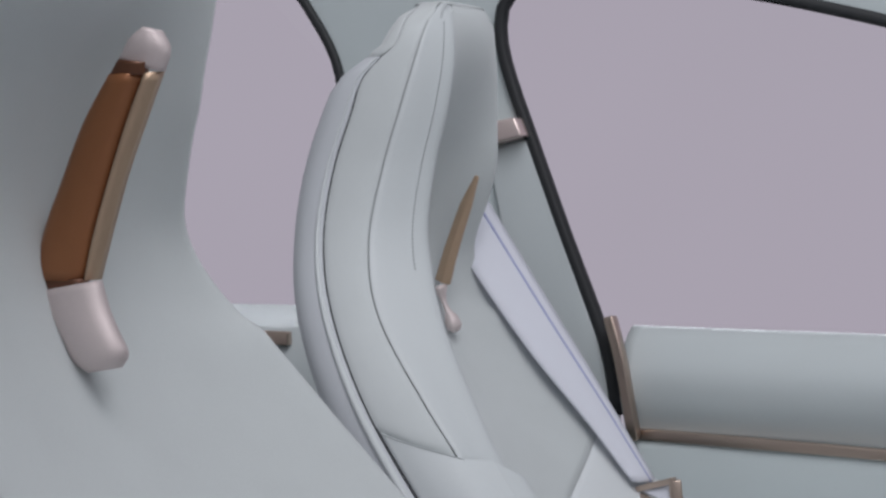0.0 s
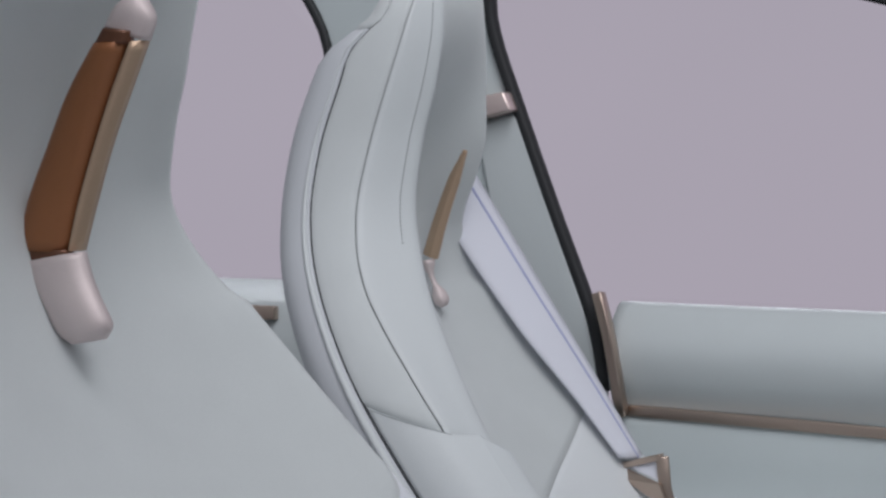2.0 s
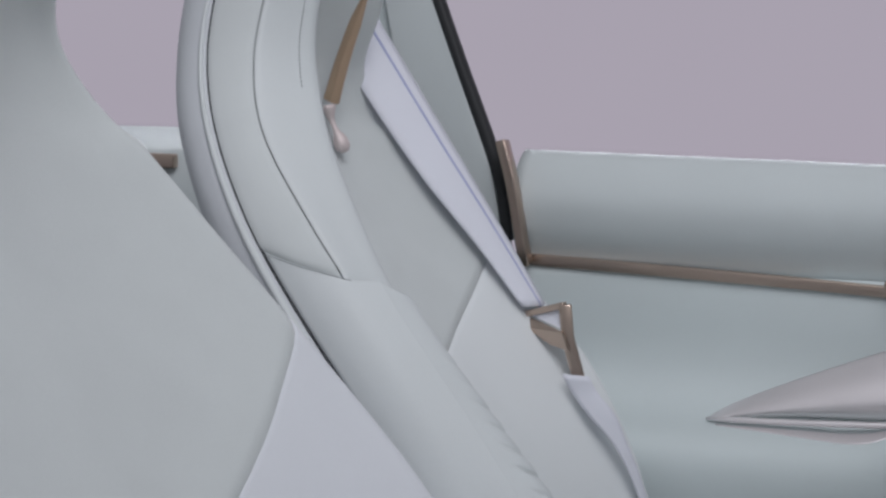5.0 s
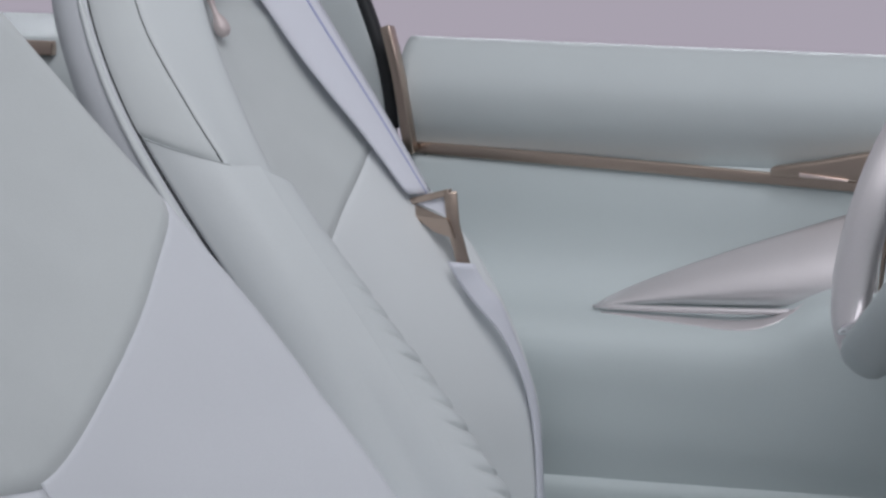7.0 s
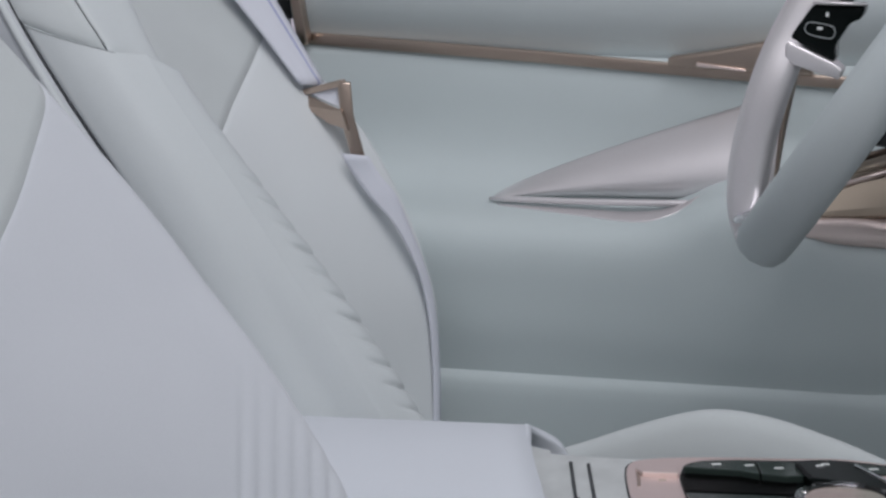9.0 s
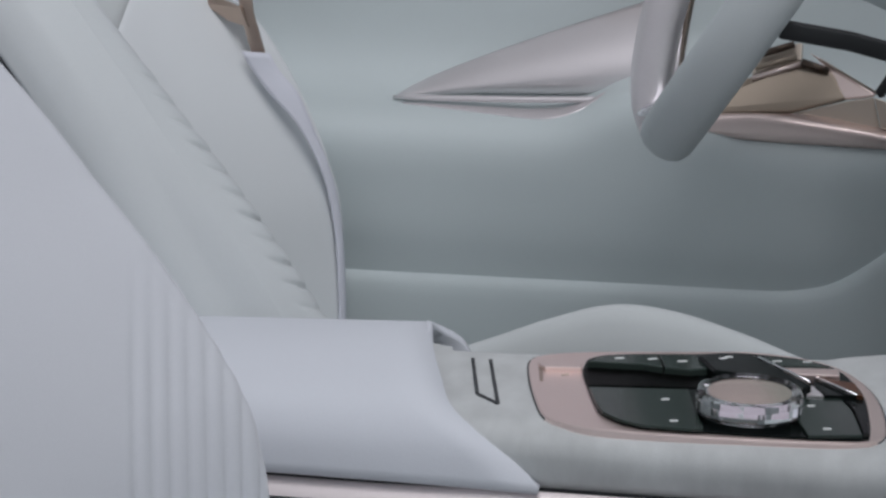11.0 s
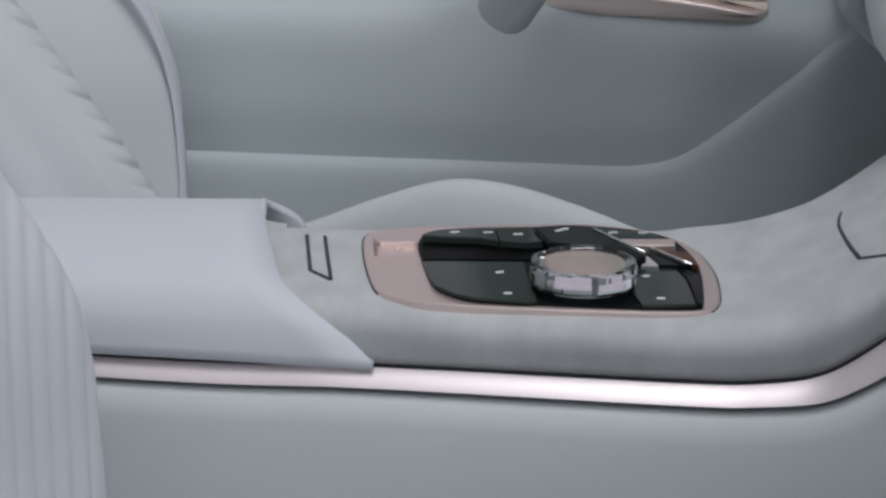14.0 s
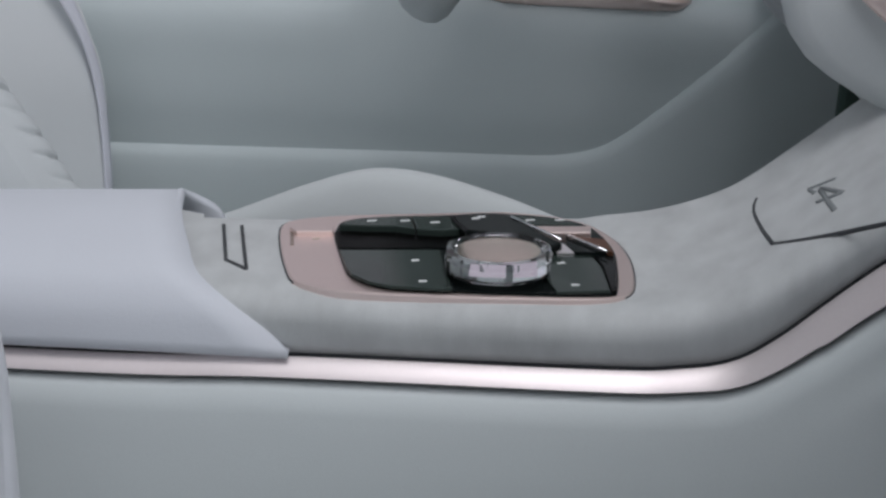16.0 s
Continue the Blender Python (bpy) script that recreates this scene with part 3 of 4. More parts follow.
# ---- window, pillar, roof side ----
frame_line = spline([(-0.613, 0.735, 0.748), (-0.622, 0.735, 0.807), (-0.635, 0.735, 0.850), (-0.672, 0.735, 0.945), (-0.711, 0.735, 1.051), (-0.737, 0.735, 1.124), (-0.746, 0.735, 1.167), (-0.741, 0.735, 1.200), (-0.719, 0.735, 1.219), (-0.669, 0.735, 1.227), (-0.571, 0.735, 1.220), (-0.447, 0.735, 1.196), (-0.318, 0.735, 1.164), (-0.132, 0.735, 1.111), (0.074, 0.735, 1.030), (0.45, 0.735, 0.86)], 90)
window = thing("window_1", "driver's side window with black rubber seal, studio outside", "car window", kind="structure")
part("window_seal", sweep(frame_line, ring(0.0068, 0.0085, 10, 3), up=(0, 1, 0)), RUBBER, window, "black rubber window seal")
hole = [(p[0], p[2]) for p in frame_line[4:]] + [(0.45, 0.82), (-0.62, 0.82)]
pane = part("pane", upright(hole, 0.748, 0.752), PANE, window, "clear side window glass", smooth=False)
pane.visible_shadow = False

pillar = thing("pillar_b", "pale grey-green door pillar between the side windows", "car pillar", kind="structure")
fr = [(p[0], p[2]) for p in frame_line[:42]]
rw = [(-1.009, 0.740, 1.230), (-0.980, 0.740, 1.193), (-0.957, 0.740, 1.153), (-0.947, 0.740, 1.117), (-0.944, 0.740, 1.045), (-0.955, 0.740, 0.941), (-0.979, 0.740, 0.849), (-0.987, 0.740, 0.796)]
rear_line = spline(rw, 30)
outline = [(x, z) for x, z in fr] + [(fr[-1][0], 1.36), (-1.3, 1.36), (-1.3, 1.235), (-1.04, 1.232)] + [(p[0], p[2]) for p in rear_line] + [(-0.95, 0.3), (-0.60, 0.3)]
bevelled(part("pillar_skin", upright(outline, 0.737, 0.746), DOORSKIN, pillar, "grey-green pillar trim", smooth=False), 0.002)
mould = [(-0.763, 0.730, 1.039), (-0.710, 0.730, 1.051), (-0.695, 0.730, 1.006), (-0.670, 0.730, 0.936), (-0.651, 0.730, 0.881), (-0.635, 0.730, 0.838), (-0.620, 0.730, 0.770), (-0.633, 0.730, 0.751), (-0.685, 0.730, 0.805), (-0.738, 0.730, 0.904)]
bevelled(part("pillar_moulding", upright([(p[0], p[2]) for p in mould], 0.728, 0.7375), DOORSOFT, pillar, "rounded pale pillar moulding"), 0.006, 4)
rearwin = thing("window_2", "rear side window with black rubber seal", "car window", kind="structure")
part("window_seal", sweep([p - np.array([0, 0.004, 0]) for p in spline([(-1.32, 0.74, 1.225), (-1.12, 0.74, 1.232), (-1.04, 0.74, 1.228)] + rw, 40)], ring(0.0055, 0.006, 10, 3), up=(0, 1, 0)), RUBBER, rearwin, "black rubber window seal")
rear_pane = part("pane", upright([(-1.7, 0.82), (-0.94, 0.82), (-0.93, 1.1), (-1.05, 1.22), (-1.7, 1.22)], 0.752, 0.756), PANE, rearwin, "clear rear window glass", smooth=False)
rear_pane.visible_shadow = False
roof = thing("roof_side", "pale grey roof lining above the windows", "roof lining", kind="structure")
top_line = frame_line[42:]
bm = upright([(p[0], p[2]) for p in top_line] + [(0.62, 0.86), (0.62, 1.36), (top_line[0][0], 1.36)], 0.737, 0.746)
part("cant_rail", bm, DOORSKIN, roof, "pale grey cant rail", smooth=False)
# Unseen rail added over the near side to shade the passenger seat.
shade_roof = thing("roof_side", "unseen roof edge added to shade the passenger seat", "roof lining", kind="structure")
bevelled(part("cant_rail", box(-1.8, 0.5, -0.86, -0.70, 1.34, 1.41), DOORSKIN, shade_roof, "pale grey cant rail", smooth=False), 0.03, 3)
reardoor = thing("rear_door", "pale grey leather rear door with bronze rail", "car door")
rows = [[(x, y, z) for y, z in spline([(0.84, 0.82), (0.80, 0.85), (0.765, 0.842), (0.742, 0.80), (0.740, 0.74), (0.74, 0.5), (0.74, 0.05)], 30)] for x in (-1.8, -1.4, -1.1, -0.955)]
shell_of(part("door_panel", sheet(rows), DOORSOFT, reardoor), 0.012, 0)
bevelled(part("bronze_rail", sweep([(-1.8, 0.735, 0.83), (-1.02, 0.735, 0.822)], [(-0.006, -0.008), (0.006, -0.008), (0.006, 0.008), (-0.006, 0.008)]), BRONZE, reardoor, "satin bronze rail"), 0.0015)

# ---- seat belt ----
belt = thing("seat_belt", "lavender-white seat belt threaded through a bronze guide on the seat", "seat belt")
right = spline([(-0.7040, 0.5300, 1.0300), (-0.6726, 0.5237, 0.9859), (-0.6148, 0.5266, 0.8939), (-0.5579, 0.5316, 0.8023), (-0.5016, 0.5320, 0.7121)], 40)
left = spline([(-0.6990, 0.4900, 0.9570), (-0.6637, 0.4677, 0.9184), (-0.6084, 0.4752, 0.8400), (-0.5552, 0.4921, 0.7700), (-0.5144, 0.5022, 0.7139)], 40)
rows = [[a + (b - a) * s + np.array([0.004, -0.006, 0]) * math.sin(math.pi * s) for s in np.linspace(0, 1, 9)] for a, b in zip(left, right)]
webbing = shell_of(part("webbing", sheet(rows), WEB, belt, "lavender-white webbing"), 0.0015)
part("webbing_line", sweep([a + (b - a) * 0.80 + np.array([0.003, -0.0065, 0]) for a, b in zip(left, right)], ring(0.0016, 0.0016, 6)), WEBLINE, webbing, "blue line woven in the webbing")
lap_left = spline([(-0.4739, 0.4850, 0.6681), (-0.4632, 0.4950, 0.6389), (-0.4445, 0.5000, 0.6114), (-0.4233, 0.5080, 0.5854), (-0.4065, 0.5200, 0.5449), (-0.3994, 0.5280, 0.5107), (-0.3948, 0.5320, 0.4714), (-0.3933, 0.5350, 0.4203), (-0.3937, 0.5370, 0.3801)], 40)
lap_right = spline([(-0.4516, 0.4970, 0.6647), (-0.4396, 0.5070, 0.6345), (-0.4235, 0.5120, 0.6131), (-0.4138, 0.5200, 0.5836), (-0.4018, 0.5320, 0.5427), (-0.3952, 0.5400, 0.5083), (-0.3917, 0.5440, 0.4686), (-0.3906, 0.5470, 0.4172), (-0.3910, 0.5490, 0.3767)], 40)
shell_of(part("lap_webbing", sheet([[a + (b - a) * f + np.array([0.001, -0.001, 0]) * math.sin(math.pi * f) for f in np.linspace(0, 1, 6)] for a, b in zip(lap_left[2:], lap_right[2:])]), WEB, belt, "lavender-white lap webbing"), 0.0015)
guide = thing("belt_guide", "bronze triangular belt guide on the seat's shoulder strap", "belt guide")
tri = [(-0.503, 0.475, 0.711), (-0.458, 0.465, 0.724), (-0.443, 0.465, 0.651)]
loop = [tri[0], tri[1], tri[2]]
bevelled(part("loop_bar", sweep([loop[0], loop[1]], [(-0.004, -0.003), (0.004, -0.003), (0.004, 0.003), (-0.004, 0.003)]), BRONZE, guide), 0.001)
bevelled(part("loop_bar", sweep([loop[1], (-0.455, 0.465, 0.693), loop[2]], [(-0.006, -0.003), (0.006, -0.003), (0.006, 0.003), (-0.006, 0.003)], up=(0.3, -1, 0)), BRONZE, guide), 0.001)
bm = bmesh.new()
vs = [bm.verts.new(p) for p in (tri[0], (-0.458, 0.455, 0.700), (-0.451, 0.455, 0.682), (-0.471, 0.460, 0.686), (-0.497, 0.465, 0.700))]
bm.faces.new(vs)
bevelled(shell_of(part("folded_plate", bm, BRONZE, guide, "folded bronze plate", smooth=False), 0.004), 0.001)
bm = bmesh.new()
vs = [bm.verts.new(p) for p in ((-0.496, 0.472, 0.712), (-0.463, 0.468, 0.719), (-0.460, 0.462, 0.702))]
bm.faces.new(vs)
shell_of(part("webbing_end", bm, WEB, guide, "webbing seen through the guide", smooth=False), 0.002)
guide.location, guide.scale = (-0.0037, 0.0312, -0.0231), (1.0225, 1.0225, 1.0225)
anchor = thing("belt_anchor", "rose metal belt anchor on the door pillar", "belt anchor")
an = [(-0.744, 0.725, 1.070), (-0.719, 0.725, 1.074), (-0.710, 0.725, 1.053), (-0.745, 0.725, 1.045)]
bevelled(part("anchor_cap", upright([(p[0], p[2]) for p in an], 0.706, 0.738), ROSE, anchor), 0.003, 3)
bevelled(part("anchor_side", upright([(an[0][0], an[0][2]), (an[3][0], an[3][2]), (an[3][0] - 0.02, an[3][2] - 0.004), (an[0][0] - 0.02, an[0][2] - 0.004)], 0.712, 0.738), BRONZE, anchor), 0.002)

# ---- centre console ----
console = thing("centre_console", "pale suede centre console rising to the dashboard, metal side strip", "centre console")
zt = smooth_keys((-0.8, -0.3, -0.20, -0.155, 0.05, 0.12, 0.165, 0.20, 0.245, 0.28, 0.34, 0.45, 0.6), (0.525, 0.530, 0.545, 0.548, 0.5478, 0.5476, 0.5532, 0.566, 0.596, 0.623, 0.668, 0.745, 0.85))
st = smooth_keys((-0.8, -0.233, -0.064, 0.12, 0.165, 0.197, 0.222, 0.247, 0.278, 0.34, 0.45, 0.6), (0.499, 0.5043, 0.5105, 0.5148, 0.518, 0.525, 0.541, 0.563, 0.589, 0.635, 0.715, 0.82))
sw = smooth_keys((-0.8, -0.233, 0.1, 0.165, 0.197, 0.247, 0.28, 0.6), (0.0122, 0.0132, 0.0138, 0.0143, 0.0165, 0.024, 0.026, 0.030))
far_edge = smooth_keys((-0.8, -0.3, -0.14, -0.08, 0.0, 0.05, 0.09, 0.13, 0.3, 0.6), (0.01, 0.005, 0.006, 0.014, 0.029, 0.040, 0.050, 0.064, 0.066, 0.066))
XCN = np.linspace(-0.8, 0.6, 260)


def top_profile(x):
    t, s = float(zt(x)), float(st(x))
    f = min(1.0, max(0.0, (x - 0.09) / 0.19))
    f = f * f * (3 - 2 * f)
    w, h = 0.030 * f, 0.011 * f
    b = 0.008 * min(1.0, max(0.0, (x + 0.115) / 0.045))
    e = float(far_edge(x))
    return [(e + 0.039 + w, t - 0.16), (e + 0.034 + w, t - 0.06 + h), (e + 0.020 + w, t - 0.020 + h), (e + w, t - 0.004 + h), (e - 0.03 + 0.4 * w, t + 0.2 * h), (-0.06, t), (-0.100, t), (-0.129 - 0.8 * b, t - 0.0015), (-0.1385 - b, t - 0.009), (-0.1415 - 0.7 * b, 0.55 * t + 0.45 * s), (-0.1428, s + 0.0022), (-0.1405, s + 0.0002)]


shell_of(part("console_top", sheet([[(x, y, z) for y, z in spline(top_profile(x), 50)] for x in XCN]), WORN, console, "pale brushed suede console top"), 0.004)
part("gap_strip", sheet([[(x, -0.1405, float(st(x)) + 0.0012), (x, -0.1395, float(st(x)) - 0.003)] for x in XCN]), GAP, console, "dark joint above the strip")
rows = [[(x, -0.1435, float(st(x)) - 0.0010), (x, -0.1545, float(st(x)) - float(sw(x)) + 0.0030), (x, -0.1525, float(st(x)) - float(sw(x)) + 0.0020), (x, -0.1415, float(st(x)) - 0.0020)] for x in XCN]
bevelled(part("metal_strip", capped(rows), STRIP, console, "satin rose metal strip"), 0.0005)
part("gap_strip", sheet([[(x, -0.1528, float(st(x)) - float(sw(x)) + 0.0036), (x, -0.1520, float(st(x)) - float(sw(x)) + 0.0012)] for x in XCN]), GAP, console, "dark joint under the strip")


def side_profile(x):
    b = float(st(x)) - float(sw(x)) + 0.0022
    return [(-0.146, b), (-0.153, b - 0.002), (-0.1565, b - 0.012), (-0.1585, b - 0.030), (-0.1585, b - 0.042), (-0.1600, b - 0.06), (-0.170, 0.25), (-0.18, 0.02)]


shell_of(part("console_side", sheet([[(x, y, z) for y, z in spline(side_profile(x), 36)] for x in XCN]), FLANK, console, "pale leather console flank with a soft crease"), 0.004)

# Far flank coloured dark to cut light bouncing into the footwell.
part("far_flank", sheet([[(x, float(far_edge(x)) + 0.040, float(zt(x)) - 0.15), (x, 0.11, 0.2), (x, 0.115, 0.0)] for x in XCN]), SHADECARPET, console, "far flank, coloured dark to cut bounced light")

# padded fin between the console and the driver's seat
fin_z = smooth_keys((-0.26, -0.20, -0.16, -0.11, -0.064, -0.02, 0.03, 0.07, 0.13), (0.476, 0.496, 0.511, 0.532, 0.546, 0.544, 0.531, 0.517, 0.498))
rows = [[(x, 0.135 + a, float(fin_z(x)) - 0.10 + (0.10 if b > 0 else 0.25) * b) for a, b in ring(0.022, 1.0, 24, 2.6)] for x in np.linspace(-0.26, 0.13, 40)]
part("padded_fin", capped(rows), SUEDE, console, "rounded suede fin on the far flank")

# armrest lid
lid = thing("armrest_lid", "padded lavender-white leather armrest lid on the console", "armrest")
lp = spline([(0.085, 0.498), (0.080, 0.528), (0.060, 0.547), (0.02, 0.5585), (-0.04, 0.5648), (-0.09, 0.5630), (-0.128, 0.555), (-0.1445, 0.538), (-0.1495, 0.516), (-0.1485, 0.5090), (-0.141, 0.5080)], 60)
nose = smooth_keys((0.0, 0.10, 0.153, 0.203, 0.254, 0.305, 0.407, 0.508, 0.61, 0.712, 0.763, 0.814, 0.864, 0.915, 0.966, 1.0), (-0.150, -0.160, -0.172, -0.177, -0.174, -0.170, -0.162, -0.154, -0.144, -0.132, -0.126, -0.117, -0.098, -0.075, -0.060, -0.066))
rows = []
for e in np.linspace(0, 1, 26):
    row = []
    for j, (y, z) in enumerate(lp):
        x = -0.80 + (float(nose(j / 59)) + 0.80) * e
        row.append((x, y, z - 0.055 * max(0.0, -0.15 - x) * max(0.0, z - 0.50) / 0.07 - 0.014 * max(0.0, -0.10 - x)))
    rows.append(row)
shell_of(part("pad", sheet(rows), LAVENDER, lid, "padded lavender-white armrest"), 0.006)
brim = [(float(nose(j / 59)) - 0.0025, y * 0.985 + 0.0005, z - 0.0034 - 0.014 * max(0.0, -0.10 - float(nose(j / 59)))) for j, (y, z) in enumerate(lp)][2:-6]
part("front_lip", sweep(spline(brim, 50), ring(0.0028, 0.0028, 10), up=(1, 0, 0.2)), LAVENDER, lid, "rolled leather front edge")
part("lid_lining", sheet([[(x, y * 0.9, z - 0.045) for y, z in lp[4:-6]] for x in np.linspace(-0.75, -0.165, 6)]), SHELL, lid, "grey lining under the lid")

# suede neck that tucks under the lid
rows = []
for e in np.linspace(0, 1, 14):
    row = []
    for j, (y, z) in enumerate(lp[7:46]):
        n = float(nose((j + 7) / 59))
        fall = max(0.0, (e - 0.4) / 0.6)
        x = -0.21 + (n - 0.006 + 0.21) * min(1.0, e / 0.4) + 0.020 * fall
        low = 0.5468 - 0.012 * max(0.0, y / 0.03) ** 2 - 0.006 * max(0.0, (-0.105 - y) / 0.03) ** 2
        top_z = min(z - 0.012, low + 0.002)
        row.append((x, y * 0.955, top_z + (low - top_z) * (3 * fall**2 - 2 * fall**3)))
    rows.append(row)
part("lid_neck", sheet(rows), WORN, console, "suede neck tucked under the lid")

# switch pair behind the control panel
switch = thing("console_switch", "flush suede console button with dark outline", "button")
for a, b in (((-0.1306, -0.0222, 0.548), (-0.1114, -0.0909, 0.548)), ((-0.1187, -0.0224, 0.548), (-0.0951, -0.1053, 0.548)), ((-0.1114, -0.0909, 0.548), (-0.0951, -0.1053, 0.548))):
    part("slot", sweep([a, b], [(-0.0011, -0.002), (0.0011, -0.002), (0.0011, 0.0013), (-0.0011, 0.0013)]), GAP, switch, "dark slot")

# control panel
panel = thing("control_panel", "rose metal control panel with black glass keys and crystal knob", "control panel")
plate = [(-0.0926, -0.0246), (-0.0903, -0.0107), (-0.0750, 0.0009), (-0.0472, 0.0112), (-0.0115, 0.0205), (0.0207, 0.0291), (0.0405, 0.0342), (0.0611, 0.0329), (0.0800, 0.0289), (0.1014, 0.0155), (0.1190, -0.0113), (0.1302, -0.0448), (0.1355, -0.0766), (0.1372, -0.1024), (0.1336, -0.1173), (0.1234, -0.1241), (0.0929, -0.1298), (0.0605, -0.1337), (0.0280, -0.1368), (-0.0048, -0.1388), (-0.0315, -0.1387), (-0.0493, -0.1338), (-0.0627, -0.1239), (-0.0734, -0.0971), (-0.0850, -0.0588)]
part("plate_gap", slab([(x * 1.008 - 0.0003, y * 0.996 + 0.0003) for x, y in round_outline(plate, 96)], 0.543, 0.5492), GAP, panel, "dark joint round the plate", smooth=False)
bevelled(part("plate", slab(round_outline(plate, 96), 0.540, 0.5503), ROSE, panel, "satin rose metal plate", smooth=False), 0.0012, 2)
black = [(-0.0555, -0.0355), (-0.0565, -0.0163), (-0.0480, -0.0036), (-0.0275, 0.0052), (0.0080, 0.0145), (0.0307, 0.0238), (0.0509, 0.0251), (0.0789, 0.0215), (0.1002, 0.0082), (0.1139, -0.0191), (0.1215, -0.0441), (0.1261, -0.0784), (0.1285, -0.1113), (0.1262, -0.1198), (0.1118, -0.1235), (0.0860, -0.1273), (0.0534, -0.1302), (0.0271, -0.1311), (-0.0028, -0.1315), (-0.0172, -0.1260), (-0.0296, -0.1147), (-0.0363, -0.1000), (-0.0455, -0.0719), (-0.0521, -0.0502)]
bevelled(part("glass_face", slab(round_outline(black, 96), 0.548, 0.5520), PIANO, panel, "black gloss glass face", smooth=False), 0.0006)


def key(name, pts, z0, z1, mat, label="", bev=0.0012):
    return bevelled(part(name, slab([(p[0], p[1]) for p in pts], z0, z1), mat, panel, label, smooth=False), bev)


key("key_bar", [(-0.0531, -0.0331), (-0.0464, -0.0209), (-0.0332, -0.0135), (-0.0112, -0.0081), (-0.0043, -0.0336), (-0.0175, -0.0301), (-0.0386, -0.0328)], 0.552, 0.557, KEYGLASS, "dark green glass key", 0.0008)
key("key_bar", [(-0.0105, -0.0080), (0.0106, -0.0028), (0.0251, -0.0269), (0.0129, -0.0339), (-0.0033, -0.0334)], 0.552, 0.557, KEYGLASS, "dark green glass key", 0.0008)
key("slider", [(-0.0550, -0.0344), (0.0170, -0.0209), (0.0222, -0.0549), (-0.0464, -0.0678)], 0.552, 0.5528, INK, "black slider trough", 0.0003)
key("ridge_key", [(0.0145, -0.0119), (0.0339, -0.0008), (0.0496, -0.0016), (0.0806, -0.0414), (0.0902, -0.0534), (0.0850, -0.0634), (0.0671, -0.0520), (0.0486, -0.0439), (0.0284, -0.0406)], 0.552, 0.56, PIANO, "black angled ridge", 0.0018)
key("glass_key", [(-0.0443, -0.0745), (0.0158, -0.0633), (0.0228, -0.0929), (0.0339, -0.1326), (0.0277, -0.1348), (-0.0021, -0.1352), (-0.0159, -0.1296), (-0.0282, -0.1183), (-0.0341, -0.1056)], 0.552, 0.554, KEYGLASS, "dark green glass touch key", 0.0005)
key("glass_key", [(0.0847, -0.0594), (0.1071, -0.0552), (0.1158, -0.0777), (0.1245, -0.1199), (0.0943, -0.1285), (0.0861, -0.1045)], 0.552, 0.554, KEYGLASS, "dark green glass touch key", 0.0005)
key("side_facet", [(0.1091, -0.0548), (0.1216, -0.0514), (0.1255, -0.0845), (0.1276, -0.1133), (0.1259, -0.1207), (0.1172, -0.0775)], 0.552, 0.554, PIANO, "black side facet", 0.0006)
key("rear_key", [(0.0524, 0.0064), (0.0804, 0.0054), (0.0987, -0.0058), (0.0682, -0.0115)], 0.552, 0.557, KEYGLASS, "dark glass key", 0.0008)
key("rose_bar", [(0.0693, -0.0186), (0.1039, -0.0121), (0.1050, -0.0250), (0.0780, -0.0300)], 0.552, 0.5585, ROSE, "polished rose metal bar", 0.0008)
key("facet_key", [(0.0912, -0.0275), (0.1149, -0.0335), (0.1216, -0.0573), (0.1180, -0.0557)], 0.552, 0.557, DARKAMBER, "dark bronze facet key", 0.0006)
key("facet_key", [(0.0894, -0.0270), (0.1173, -0.0550), (0.0985, -0.0596), (0.0908, -0.0441)], 0.552, 0.556, PIANO, "black facet key", 0.0006)
key("grey_facet", [(0.0819, -0.0590), (0.0867, -0.0387), (0.0918, -0.0435), (0.0977, -0.0582)], 0.552, 0.5555, SILVER, "grey facet beside the knob", 0.0005)
for line in ([(0.0529, -0.0075, 0.5605), (0.0884, -0.0496, 0.5605)], [(0.0908, -0.0303, 0.5575), (0.1176, -0.0585, 0.5575)]):
    part("chrome_line", sweep(line, ring(0.0011, 0.0008, 6)), CHROME, panel, "bright chrome line")
key("start_key", [(-0.0852, -0.0327), (-0.0575, -0.0275), (-0.0556, -0.0367), (-0.0789, -0.0411)], 0.549, 0.5535, ROSE, "polished rose ledge", 0.0008)
key("rose_dimple", [(-0.0857, -0.0289), (-0.0820, -0.0342), (-0.0761, -0.0602), (-0.0782, -0.0606)], 0.549, 0.5508, BRONZE, "bronze insert", 0.0003)
for i, (x, y, z) in enumerate(((-0.0341, -0.0226, 0.5571), (-0.0134, -0.0187, 0.5571), (0.0058, -0.0187, 0.5571), (0.0643, -0.0028, 0.5571), (0.0830, 0.0007, 0.5571), (0.0312, -0.0152, 0.5601), (0.0343, -0.0110, 0.5601), (0.0047, -0.0868, 0.5541), (0.0153, -0.1241, 0.5541), (0.0916, -0.0760, 0.5541), (0.1038, -0.1149, 0.5541), (-0.0651, -0.0449, 0.5503))):
    turn = 0.4 + 0.5 * math.sin(3.1 * i)
    long, wide = (0.0030, 0.0011) if i < 5 else (0.0024, 0.0013)
    mark = [(x + a * long * math.cos(turn) - b * wide * math.sin(turn), y + a * long * math.sin(turn) + b * wide * math.cos(turn)) for a, b in ((-1, -1), (1, -1), (1, 1), (-1, 1))]
    part("mark", slab(mark, z - 0.001, z + 0.0003), PRINT if i < 11 else BEIGE, panel, "small pale symbol bar", smooth=False)

KX, KY = 0.0565, -0.0985
ang = [2 * math.pi * i / 48 for i in range(48)]


def disc(r):
    return [(KX + r * math.cos(a), KY + r * math.sin(a)) for a in ang]


